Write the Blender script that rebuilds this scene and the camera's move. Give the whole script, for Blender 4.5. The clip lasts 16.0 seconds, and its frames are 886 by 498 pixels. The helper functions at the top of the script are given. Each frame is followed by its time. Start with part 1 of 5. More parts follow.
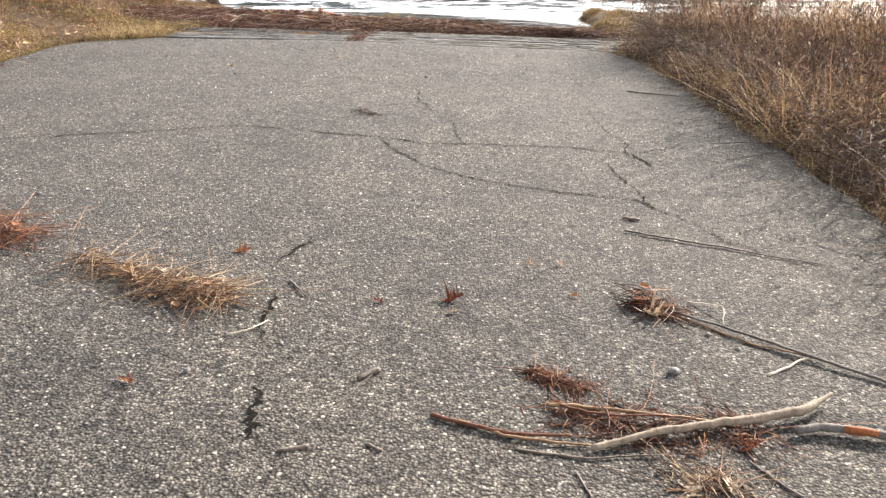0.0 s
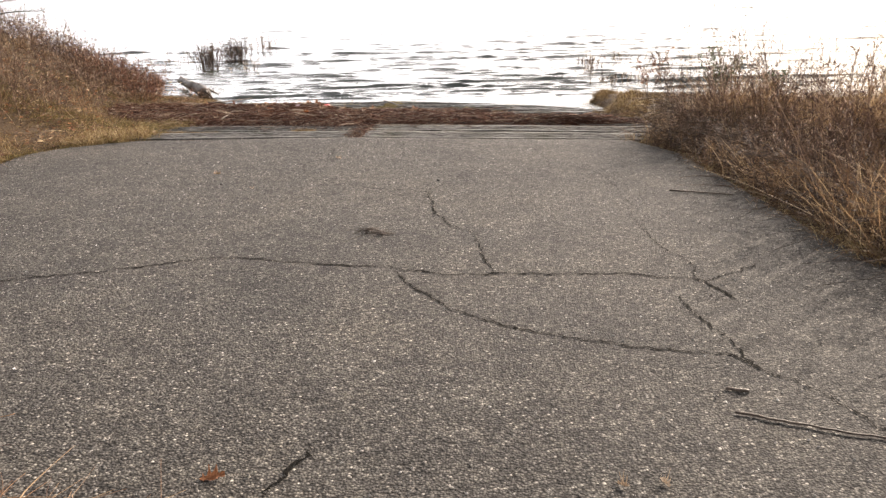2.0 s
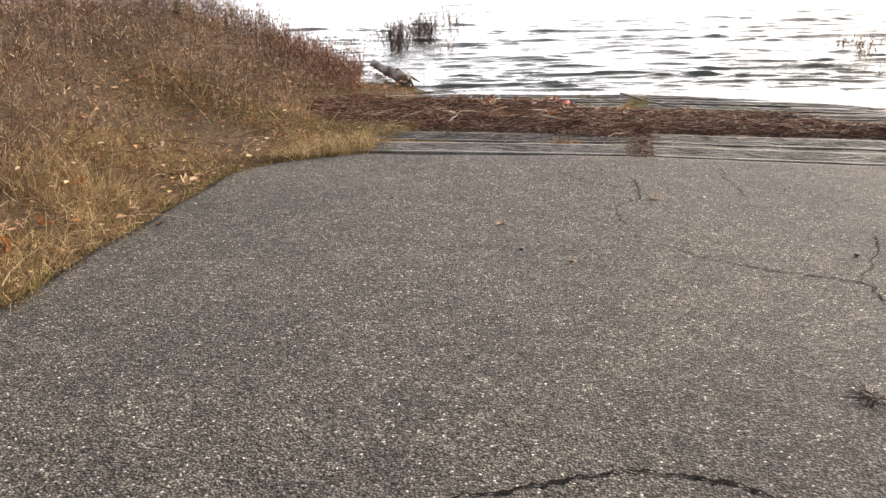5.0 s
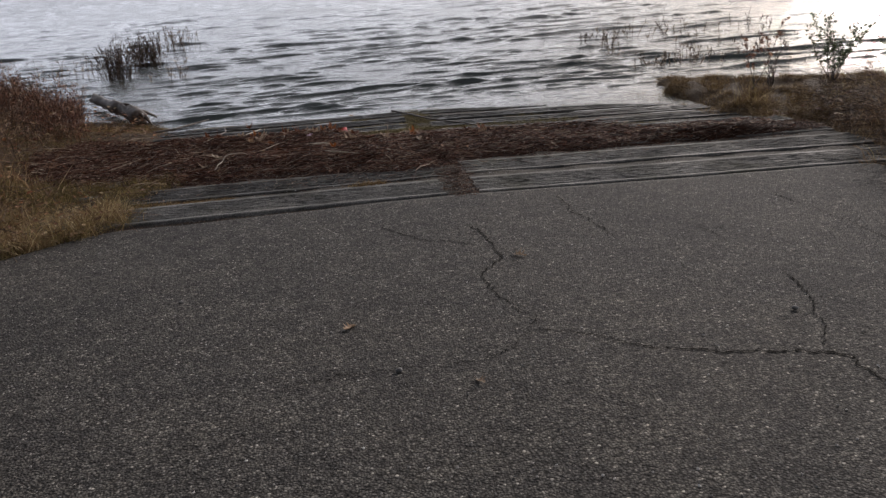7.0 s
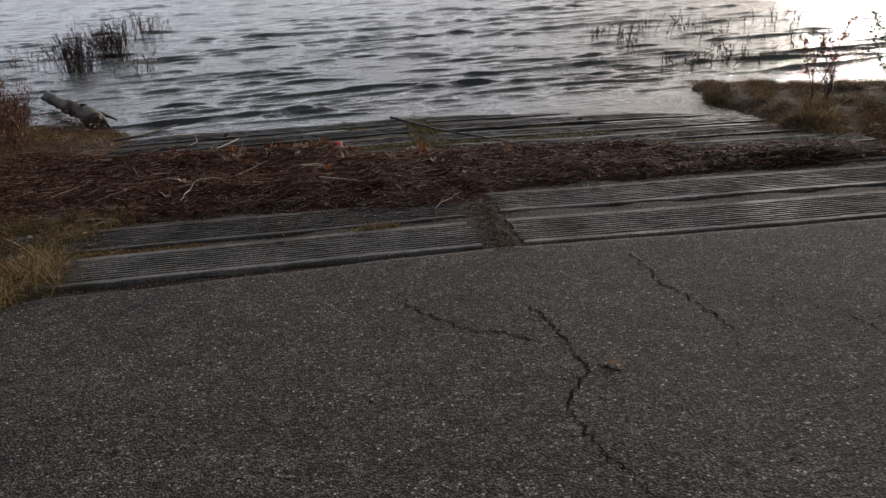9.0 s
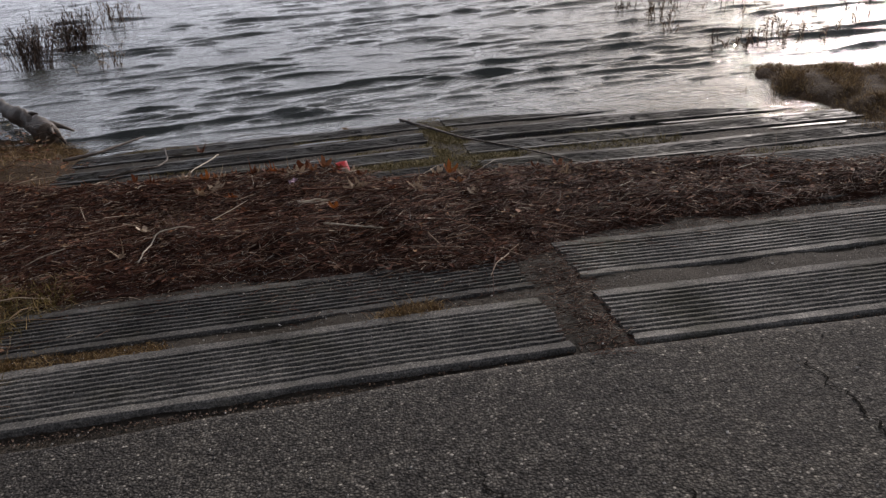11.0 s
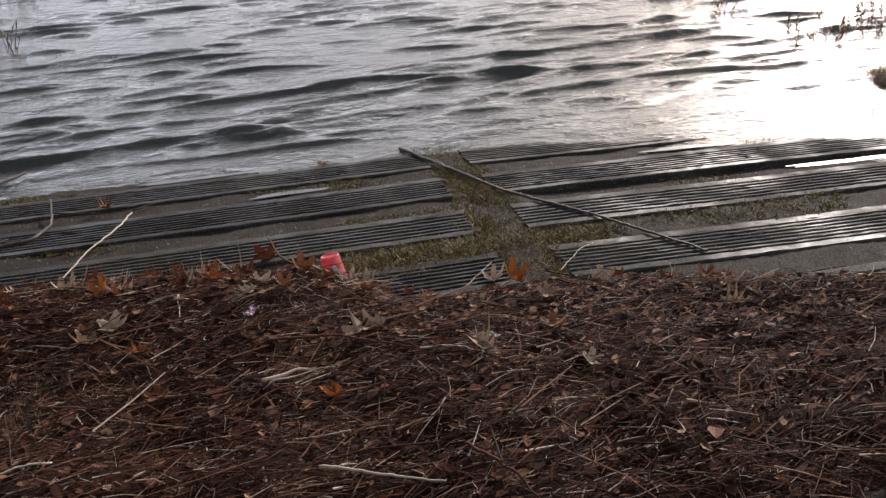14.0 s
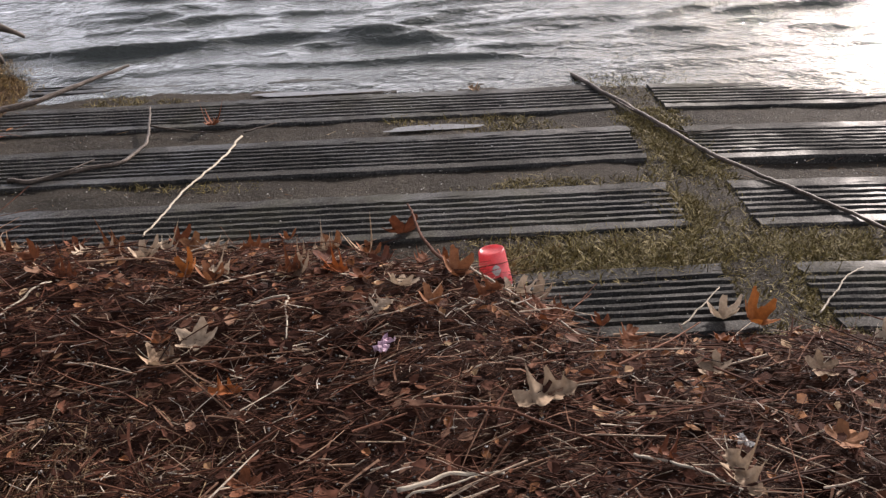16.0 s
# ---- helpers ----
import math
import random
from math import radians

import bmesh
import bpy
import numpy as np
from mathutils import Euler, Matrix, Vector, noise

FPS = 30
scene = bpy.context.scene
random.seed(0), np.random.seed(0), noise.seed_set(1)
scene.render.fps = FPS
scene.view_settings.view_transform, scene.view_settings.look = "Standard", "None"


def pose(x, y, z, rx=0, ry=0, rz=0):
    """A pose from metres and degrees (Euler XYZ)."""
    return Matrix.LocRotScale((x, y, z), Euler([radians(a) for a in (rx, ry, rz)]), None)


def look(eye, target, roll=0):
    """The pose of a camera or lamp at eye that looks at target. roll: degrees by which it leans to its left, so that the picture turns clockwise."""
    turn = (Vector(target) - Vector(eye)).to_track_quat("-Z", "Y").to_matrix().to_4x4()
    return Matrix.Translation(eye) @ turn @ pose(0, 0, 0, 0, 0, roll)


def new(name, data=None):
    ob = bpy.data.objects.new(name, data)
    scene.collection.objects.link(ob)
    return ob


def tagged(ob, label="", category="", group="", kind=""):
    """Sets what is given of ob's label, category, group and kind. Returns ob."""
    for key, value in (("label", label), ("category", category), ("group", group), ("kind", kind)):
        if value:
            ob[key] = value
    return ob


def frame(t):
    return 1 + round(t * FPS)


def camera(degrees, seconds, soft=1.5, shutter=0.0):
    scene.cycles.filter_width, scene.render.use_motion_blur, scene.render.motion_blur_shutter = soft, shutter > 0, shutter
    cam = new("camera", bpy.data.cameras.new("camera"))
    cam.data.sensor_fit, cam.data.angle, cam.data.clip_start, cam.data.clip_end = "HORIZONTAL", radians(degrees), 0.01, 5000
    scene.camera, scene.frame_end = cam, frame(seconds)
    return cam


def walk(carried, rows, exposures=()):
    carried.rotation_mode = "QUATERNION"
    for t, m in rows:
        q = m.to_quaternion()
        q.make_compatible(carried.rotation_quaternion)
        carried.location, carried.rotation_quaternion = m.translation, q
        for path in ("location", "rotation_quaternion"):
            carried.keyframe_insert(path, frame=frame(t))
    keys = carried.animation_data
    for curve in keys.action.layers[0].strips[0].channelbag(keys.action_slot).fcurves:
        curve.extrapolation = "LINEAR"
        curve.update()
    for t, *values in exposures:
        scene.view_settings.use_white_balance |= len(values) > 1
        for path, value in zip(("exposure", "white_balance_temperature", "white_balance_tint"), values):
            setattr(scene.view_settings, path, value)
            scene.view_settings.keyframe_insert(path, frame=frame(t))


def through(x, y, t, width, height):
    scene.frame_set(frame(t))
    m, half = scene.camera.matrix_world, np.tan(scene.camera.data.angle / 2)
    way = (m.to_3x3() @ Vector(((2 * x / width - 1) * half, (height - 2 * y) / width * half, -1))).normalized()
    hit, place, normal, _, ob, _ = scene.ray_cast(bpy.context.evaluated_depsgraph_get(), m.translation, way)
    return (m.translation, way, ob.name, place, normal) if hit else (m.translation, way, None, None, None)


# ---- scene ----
cam = camera(56.1, 16.0, soft=1.4)
METRES, EYE, TURN = 12.281, 1.4, 2.3
# the boat ramp falls towards the lake and leans a little to one side; z = 0 is the water level
FALL, LEAN = 3.72, 1.83
SLOPE = pose(0, 0, 0, -FALL, LEAN, 0)
BASE = -(SLOPE @ Vector((-1.8, 15.68, 0.035 - EYE))).z
RAMP = Matrix.Translation((0, 0, BASE)) @ SLOPE
ROWS = [
    (0.0, 0.0, 0.0, 0.0, 0.79, -20.78, -2.08),
    (0.5, -0.0014, 0.0108, -0.0013, -0.22, -20.2, -1.19),
    (1.0, 0.0019, 0.0371, 0.0018, 0.86, -18.28, 0.02),
    (1.5, -0.0049, 0.0593, 0.0006, 1.78, -16.64, -1.06),
    (2.0, -0.013, 0.089, 0.0031, 0.26, -15.6, -0.26),
    (2.5, -0.0113, 0.1257, 0.0035, 2.43, -16.72, 0.35),
    (3.0, -0.0245, 0.152, 0.0016, 7.51, -18.26, -1.05),
    (3.5, -0.0473, 0.1798, 0.0033, 12.25, -17.99, -0.52),
    (6.0, -0.1737, 0.3349, 0.0103, 1.86, -17.25, 2.57),
    (6.5, -0.178, 0.3615, 0.0097, -6.23, -18.75, 3.55),
    (7.0, -0.1807, 0.3879, 0.0126, -9.03, -17.55, 2.8),
    (7.5, -0.1851, 0.4179, 0.0144, -9.81, -17.23, 2.37),
    (8.0, -0.1815, 0.4527, 0.0137, -10.29, -18.49, 3.23),
    (8.5, -0.1849, 0.4814, 0.0133, -10.26, -18.33, 1.75),
    (11.0, -0.1875, 0.643, 0.0142, -11.41, -20.16, 3.32),
    (11.5, -0.1917, 0.6734, 0.0116, -10.89, -20.72, 1.24),
    (12.0, -0.191, 0.7062, 0.0124, -11.38, -21.78, 0.83),
    (12.5, -0.1851, 0.7435, 0.0113, -12.1, -22.66, 1.18),
    (13.0, -0.1896, 0.7757, 0.0097, -12.79, -21.53, -0.7),
    (13.5, -0.1892, 0.8074, 0.0128, -14.25, -21.43, 1.46),
    (14.0, -0.1836, 0.8457, 0.0119, -14.62, -22.77, 2.38),
    (14.5, -0.1908, 0.8761, 0.0106, -13.47, -22.37, 0.93),
    (15.0, -0.1913, 0.903, 0.0087, -11.7, -25.5, 1.61),
    (15.5, -0.1872, 0.9277, 0.0078, -8.52, -28.81, 1.93),
    (16.0, -0.1876, 0.9345, 0.0078, -5.25, -30.75, 0.26),
]
walk(cam, [(t, RAMP @ pose(0, 0, 0, 0, 0, TURN) @ pose(METRES * x, METRES * y, METRES * z, 90 + pitch, roll, yaw)) for t, x, y, z, yaw, pitch, roll in ROWS],
     exposures=[(0.0, 1.86, 6420, 12), (1.0, 1.58, 6560, 13), (2.0, 1.2, 6850, 15), (2.5, 0.94, 6850, 15), (3.0, 1.16, 6750, 15), (3.5, 1.39, 6700, 14), (5.8, 0.9, 6420, 14), (6.0, 0.6, 6280, 14), (6.5, -0.1, 6080, 15), (7.0, -0.55, 6050, 15), (8.5, -0.88, 6050, 14), (11.0, -0.65, 6080, 16), (11.5, -0.75, 6160, 17), (12.0, -0.65, 6150, 17), (12.5, -0.3, 6200, 17), (13.5, -0.27, 6150, 17), (14.0, -0.22, 6150, 17), (15.0, -0.45, 6200, 19), (15.5, -0.15, 6250, 19), (16.0, 0.4, 6250, 18)])

# ---- light ----
SUN_AZ, SUN_EL = 38.0, 19.0          # degrees to the right of the ramp's axis, and above the horizon
world = bpy.data.worlds.new("sky")
scene.world = world
world.use_nodes = True
wn = world.node_tree
sky = wn.nodes.new("ShaderNodeTexSky")
sky.sky_type, sky.sun_disc = "NISHITA", False
sky.sun_elevation, sky.sun_rotation = radians(SUN_EL), radians(SUN_AZ)
sky.air_density, sky.dust_density, sky.ozone_density = 1.2, 8.0, 1.0
# thin high cloud evens out the sky
veil = wn.nodes.new("ShaderNodeMix")
veil.data_type = "RGBA"
veil.inputs[0].default_value = 0.75
up = wn.nodes.new("ShaderNodeSeparateXYZ")
wn.links.new(wn.nodes.new("ShaderNodeTexCoord").outputs["Generated"], up.inputs[0])
haze = wn.nodes.new("ShaderNodeValToRGB")      # bright haze low over the lake, thinning upwards
haze.color_ramp.interpolation = "EASE"
haze.color_ramp.elements[0].position, haze.color_ramp.elements[0].color = 0.0, (0.1, 0.107, 0.12, 1)
haze.color_ramp.elements[1].position, haze.color_ramp.elements[1].color = 0.74, (0.055, 0.055, 0.055, 1)
haze.color_ramp.elements.new(0.07).color = (0.36, 0.37, 0.38, 1)
haze.color_ramp.elements.new(0.185).color = (1.1, 1.1, 1.1, 1)
wn.links.new(up.outputs[2], haze.inputs[0])
hue = wn.nodes.new("ShaderNodeVectorMath")
hue.operation = "SCALE"
hue.inputs[0].default_value = (23.0, 23.4, 24.3)
wn.links.new(haze.outputs[0], hue.inputs["Scale"])
# the veil glows on the sun's side and is dimmer opposite
toward = wn.nodes.new("ShaderNodeVectorMath")
toward.operation = "DOT_PRODUCT"
toward.inputs[1].default_value = (math.sin(radians(SUN_AZ)) * math.cos(radians(SUN_EL)), math.cos(radians(SUN_AZ)) * math.cos(radians(SUN_EL)), math.sin(radians(SUN_EL)))
wn.links.new(up.inputs[0].links[0].from_socket, toward.inputs[0])
glow = wn.nodes.new("ShaderNodeValToRGB")
glow.color_ramp.interpolation = "EASE"
glow.color_ramp.elements[0].position, glow.color_ramp.elements[0].color = 0.15, (0.14, 0.14, 0.14, 1)
glow.color_ramp.elements[1].position, glow.color_ramp.elements[1].color = 1.0, (0.47, 0.455, 0.425, 1)
glow.color_ramp.elements.new(0.8).color = (0.43, 0.43, 0.43, 1)
glow.color_ramp.elements.new(0.94).color = (0.45, 0.446, 0.437, 1)
half = wn.nodes.new("ShaderNodeMath")
half.operation = "MULTIPLY_ADD"
half.inputs[1].default_value, half.inputs[2].default_value = 0.5, 0.5
wn.links.new(toward.outputs["Value"], half.inputs[0])
wn.links.new(half.outputs[0], glow.inputs[0])
glowing = wn.nodes.new("ShaderNodeVectorMath")
glowing.operation = "MULTIPLY"
wn.links.new(hue.outputs[0], glowing.inputs[0])
wn.links.new(glow.outputs[0], glowing.inputs[1])
doubled = wn.nodes.new("ShaderNodeVectorMath")
doubled.operation = "SCALE"
doubled.inputs["Scale"].default_value = 2.2
wn.links.new(glowing.outputs[0], doubled.inputs[0])
wn.links.new(doubled.outputs[0], veil.inputs[7])
wn.links.new(sky.outputs[0], veil.inputs[6])
wn.links.new(veil.outputs[2], wn.nodes["Background"].inputs[0])
wn.nodes["Background"].inputs[1].default_value = 0.14
sun = new("sun", bpy.data.lights.new("sun", "SUN"))
sun.data.energy, sun.data.angle, sun.data.color = 5.0, radians(0.7), (1.0, 0.9, 0.78)
az, el = radians(SUN_AZ), radians(SUN_EL)
sun.matrix_world = look((0, 0, 30), (-30 * math.sin(az) * math.cos(el), -30 * math.cos(az) * math.cos(el), 30 - 30 * math.sin(el)))


# ---- materials ----
def nodes_of(name, rough=0.9):
    m = bpy.data.materials.new(name)
    m.use_nodes = True
    b = m.node_tree.nodes["Principled BSDF"]
    b.inputs["Roughness"].default_value = rough
    b.inputs["Specular IOR Level"].default_value = 0.3
    return m, m.node_tree, b


def nd(t, kind, **values):
    n = t.nodes.new(kind)
    for k, v in values.items():
        n.inputs[k].default_value = v
    return n


def ramp_node(t, fac, stops):
    r = t.nodes.new("ShaderNodeValToRGB")
    while len(r.color_ramp.elements) < len(stops):
        r.color_ramp.elements.new(0.5)
    for e, (p, c) in zip(r.color_ramp.elements, stops):
        e.position, e.color = p, (*c, 1)
    t.links.new(fac, r.inputs[0])
    return r.outputs[0]


def mixed(t, fac, a, b, blend="MIX"):
    m = t.nodes.new("ShaderNodeMix")
    m.data_type, m.blend_type = "RGBA", blend
    for sock, v in ((m.inputs[0], fac), (m.inputs[6], a), (m.inputs[7], b)):
        if isinstance(v, (int, float)):
            sock.default_value = v
        elif isinstance(v, tuple):
            sock.default_value = (*v, 1)
        else:
            t.links.new(v, sock)
    return m.outputs[2]


def noise_fac(t, scale, detail=4.0, rough=0.6, stretch=None):
    co = t.nodes.new("ShaderNodeTexCoord").outputs["Object"]
    if stretch:
        mp = t.nodes.new("ShaderNodeMapping")
        mp.inputs["Scale"].default_value = stretch
        t.links.new(co, mp.inputs[0])
        co = mp.outputs[0]
    n = nd(t, "ShaderNodeTexNoise", Scale=scale, Detail=detail, Roughness=rough)
    t.links.new(co, n.inputs["Vector"])
    return n.outputs["Fac"]


def bumped(t, b, height, strength, distance):
    bp = nd(t, "ShaderNodeBump", Strength=strength, Distance=distance)
    t.links.new(height, bp.inputs["Height"])
    t.links.new(bp.outputs[0], b.inputs["Normal"])
    return bp


def earthy(name, stops, coarse, fine, rough=0.9, bump=0.01, stretch=None, spec=0.3):
    """Two scales of noise over a colour ramp, with relief."""
    m, t, b = nodes_of(name, rough)
    b.inputs["Specular IOR Level"].default_value = spec
    big, small = noise_fac(t, coarse, 3), noise_fac(t, fine, 6, 0.7, stretch)
    a = nd(t, "ShaderNodeMath")
    a.operation = "MULTIPLY_ADD"
    t.links.new(small, a.inputs[0])
    a.inputs[1].default_value = 0.65
    s = nd(t, "ShaderNodeMath")
    s.operation = "MULTIPLY"
    t.links.new(big, s.inputs[0])
    s.inputs[1].default_value = 0.45
    t.links.new(s.outputs[0], a.inputs[2])
    t.links.new(ramp_node(t, a.outputs[0], stops), b.inputs["Base Color"])
    bumped(t, b, small, 0.7, bump)
    return m


def strand_mat(name, stops, rough=0.75, by_object=False, spec=0.25, through=0.0):
    """Stems, blades and leaves: each its own tone, with a fine mottling along it."""
    m, t, b = nodes_of(name, rough)
    b.inputs["Specular IOR Level"].default_value = spec
    if by_object:
        r = t.nodes.new("ShaderNodeObjectInfo").outputs["Random"]
    else:
        r = t.nodes.new("ShaderNodeNewGeometry").outputs["Random Per Island"]
    col = ramp_node(t, r, stops)
    f = noise_fac(t, 60, 3)
    dark = ramp_node(t, f, [(0.3, (0.55, 0.52, 0.5)), (0.65, (1.1, 1.1, 1.1))])
    t.links.new(mixed(t, 1.0, col, dark, "MULTIPLY"), b.inputs["Base Color"])
    bumped(t, b, f, 0.4, 0.002)
    if through:
        tr = t.nodes.new("ShaderNodeBsdfTranslucent")
        t.links.new(col, tr.inputs[0])
        mx = nd(t, "ShaderNodeMixShader", Fac=through)
        t.links.new(b.outputs[0], mx.inputs[1])
        t.links.new(tr.outputs[0], mx.inputs[2])
        t.links.new(mx.outputs[0], t.nodes["Material Output"].inputs[0])
    return m


def asphalt_mat():
    m, t, b = nodes_of("weathered_asphalt", 0.92)
    b.inputs["Specular IOR Level"].default_value = 0.15
    co = t.nodes.new("ShaderNodeTexCoord").outputs["Object"]
    warp = nd(t, "ShaderNodeTexNoise", Scale=45.0, Detail=2.0)
    t.links.new(co, warp.inputs["Vector"])
    wv = nd(t, "ShaderNodeVectorMath")
    wv.operation = "MULTIPLY_ADD"
    wv.inputs[1].default_value = (0.012,) * 3
    t.links.new(warp.outputs["Color"], wv.inputs[0])
    t.links.new(co, wv.inputs[2])
    cell = nd(t, "ShaderNodeTexVoronoi", Scale=104.0, Randomness=1.0)
    t.links.new(wv.outputs[0], cell.inputs["Vector"])
    sep = t.nodes.new("ShaderNodeSeparateColor")
    t.links.new(cell.outputs["Color"], sep.inputs[0])
    stones = ramp_node(t, sep.outputs[0], [(0.0, (0.046, 0.043, 0.039)), (0.45, (0.087, 0.081, 0.073)), (0.82, (0.132, 0.123, 0.11)), (0.965, (0.195, 0.183, 0.163)), (1.0, (0.46, 0.43, 0.38))])
    gap = ramp_node(t, cell.outputs["Distance"], [(0.3, (1, 1, 1)), (0.7, (0.28, 0.27, 0.265))])
    col = mixed(t, 1.0, stones, gap, "MULTIPLY")
    stain = ramp_node(t, noise_fac(t, 0.9, 5, 0.65), [(0.3, (0.68, 0.68, 0.7)), (0.48, (0.93, 0.93, 0.93)), (0.72, (1.1, 1.08, 1.04))])
    col = mixed(t, 1.0, col, stain, "MULTIPLY")
    grime = ramp_node(t, noise_fac(t, 7.0, 5, 0.7), [(0.35, (0.7, 0.7, 0.72)), (0.65, (1.13, 1.13, 1.11))])
    col = mixed(t, 1.0, col, grime, "MULTIPLY")
    pits = ramp_node(t, noise_fac(t, 38.0, 3, 0.6), [(0.34, (0.5, 0.49, 0.49)), (0.5, (1, 1, 1)), (0.68, (1.36, 1.34, 1.3))])
    t.links.new(mixed(t, 1.0, col, pits, "MULTIPLY"), b.inputs["Base Color"])
    hgt = nd(t, "ShaderNodeMath")
    hgt.operation = "MULTIPLY_ADD"
    t.links.new(cell.outputs["Distance"], hgt.inputs[0])
    hgt.inputs[1].default_value = -1.0
    t.links.new(sep.outputs[1], hgt.inputs[2])
    bumped(t, b, hgt.outputs[0], 0.9, 0.0052)
    return m


def concrete_mat(name, tone, rough_lo, rough_hi):
    m, t, b = nodes_of(name, 0.75)
    b.inputs["Specular IOR Level"].default_value = 0.16
    col = ramp_node(t, noise_fac(t, 3.0, 6, 0.65), [(p, tuple(tone * q for q in c)) for p, c in ((0.3, (0.045, 0.0435, 0.04)), (0.5, (0.095, 0.091, 0.084)), (0.7, (0.16, 0.152, 0.138)))])
    speck = ramp_node(t, noise_fac(t, 120.0, 3, 0.7), [(0.36, (0.35, 0.35, 0.35)), (0.52, (0.9, 0.9, 0.9)), (0.66, (1.9, 1.85, 1.8))])
    col = mixed(t, 1.0, col, speck, "MULTIPLY")
    algae = ramp_node(t, noise_fac(t, 1.6, 5, 0.7), [(0.5, (0, 0, 0)), (0.68, (0.6, 0.6, 0.6))])
    t.links.new(mixed(t, algae, col, (0.055, 0.052, 0.03)), b.inputs["Base Color"])
    wet = ramp_node(t, noise_fac(t, 2.2, 4, 0.6), [(0.42, (rough_hi,) * 3), (0.62, (rough_lo,) * 3)])
    t.links.new(wet, b.inputs["Roughness"])
    bumped(t, b, noise_fac(t, 90.0, 5, 0.7), 0.5, 0.004)
    return m


def water_mat():
    m, t, b = nodes_of("lake_water", 0.06)
    b.inputs["Base Color"].default_value = (0.09, 0.098, 0.085, 1)
    b.inputs["IOR"].default_value = 1.5
    b.inputs["Specular IOR Level"].default_value = 0.5
    b.inputs["Transmission Weight"].default_value = 0.35
    swell = noise_fac(t, 5.0, 4, 0.6, (0.6, 1.0, 1.0))
    ripple = noise_fac(t, 24.0, 4, 0.6, (0.7, 1.0, 1.0))
    low = bumped(t, b, swell, 1.0, 0.028)
    high = bumped(t, b, ripple, 1.0, 0.014)
    t.links.new(low.outputs[0], high.inputs["Normal"])
    return m


ASPHALT, CONCRETE, WATER = asphalt_mat(), concrete_mat("weathered_concrete", 1.2, 0.7, 0.95), water_mat()
WET_CONCRETE = concrete_mat("wet_concrete", 0.42, 0.45, 0.85)
DIRTY_CONCRETE = concrete_mat("dirt_caked_concrete", 0.62, 0.7, 0.95)
CRACK = earthy("crack_fill", [(0.3, (0.004, 0.0036, 0.0032)), (0.7, (0.012, 0.0108, 0.009))], 8, 90, spec=0.02)
SOIL = earthy("leaf_mould_soil", [(0.25, (0.0153, 0.00935, 0.00595)), (0.5, (0.0467, 0.0298, 0.017)), (0.78, (0.111, 0.0765, 0.0425))], 1.2, 40, bump=0.03, spec=0.1)
WRACK = earthy("matted_reed_litter", [(0.25, (0.00728, 0.00265, 0.00169)), (0.5, (0.026, 0.0106, 0.00634)), (0.75, (0.0572, 0.0265, 0.0156))], 3, 70, bump=0.03, stretch=(0.32, 0.68, 0.65), spec=0.1)
REED = strand_mat("dead_reed", [(0.0, (0.014, 0.006, 0.004)), (0.5, (0.078, 0.032, 0.019)), (0.8, (0.18, 0.082, 0.049)), (0.9, (0.31, 0.215, 0.145)), (1.0, (0.6, 0.51, 0.4))], 0.68, spec=0.1)
STRAW = strand_mat("dry_straw", [(0.0, (0.065, 0.03, 0.016)), (0.5, (0.175, 0.095, 0.048)), (0.85, (0.28, 0.195, 0.11)), (1.0, (0.45, 0.36, 0.23))])
FLECK = strand_mat("bleached_straw", [(0.0, (0.13, 0.08, 0.05)), (0.5, (0.33, 0.25, 0.18)), (1.0, (0.6, 0.53, 0.45))])
GRASS = strand_mat("withered_grass", [(0.0, (0.06, 0.033, 0.018)), (0.3, (0.18, 0.108, 0.052)), (0.6, (0.36, 0.245, 0.115)), (0.8, (0.24, 0.2, 0.075)), (1.0, (0.726, 0.583, 0.33))], through=0.3)
WEED = strand_mat("dry_weed_stem", [(0.0, (0.06, 0.036, 0.024)), (0.5, (0.165, 0.1, 0.064)), (0.85, (0.31, 0.215, 0.135)), (1.0, (0.6, 0.48, 0.34))], through=0.25)
MOSS = strand_mat("moss", [(0.0, (0.0683, 0.0531, 0.019)), (0.5, (0.167, 0.132, 0.0417)), (1.0, (0.274, 0.22, 0.0835))])
LEAF = strand_mat("fallen_leaf", [(0.0, (0.11, 0.052, 0.027)), (0.4, (0.2, 0.1, 0.052)), (0.75, (0.32, 0.2, 0.1)), (1.0, (0.51, 0.399, 0.23))], through=0.15)
SILT = earthy("damp_silt", [(0.25, (0.0075, 0.006, 0.0045)), (0.5, (0.027, 0.0225, 0.017)), (0.78, (0.083, 0.07, 0.054))], 2.5, 70, 0.85, 0.018, spec=0.12)
LEAF_TAN = strand_mat("tan_leaf", [(0.0, (0.3, 0.2, 0.12)), (1.0, (0.52, 0.42, 0.31))], by_object=True, through=0.15)
LEAF_RUST = strand_mat("rust_leaf", [(0.0, (0.0975, 0.03, 0.015)), (0.6, (0.195, 0.0675, 0.0263)), (1.0, (0.27, 0.128, 0.06))], by_object=True, through=0.15)
LEAF_ORANGE = strand_mat("orange_leaf", [(0.0, (0.24, 0.0638, 0.015)), (1.0, (0.36, 0.135, 0.03))], by_object=True, through=0.2)
PURPLISH = strand_mat("purplish_dry_weed", [(0.0, (0.055, 0.034, 0.026)), (0.5, (0.15, 0.095, 0.07)), (0.85, (0.3, 0.2, 0.14)), (1.0, (0.5, 0.38, 0.27))], through=0.42)
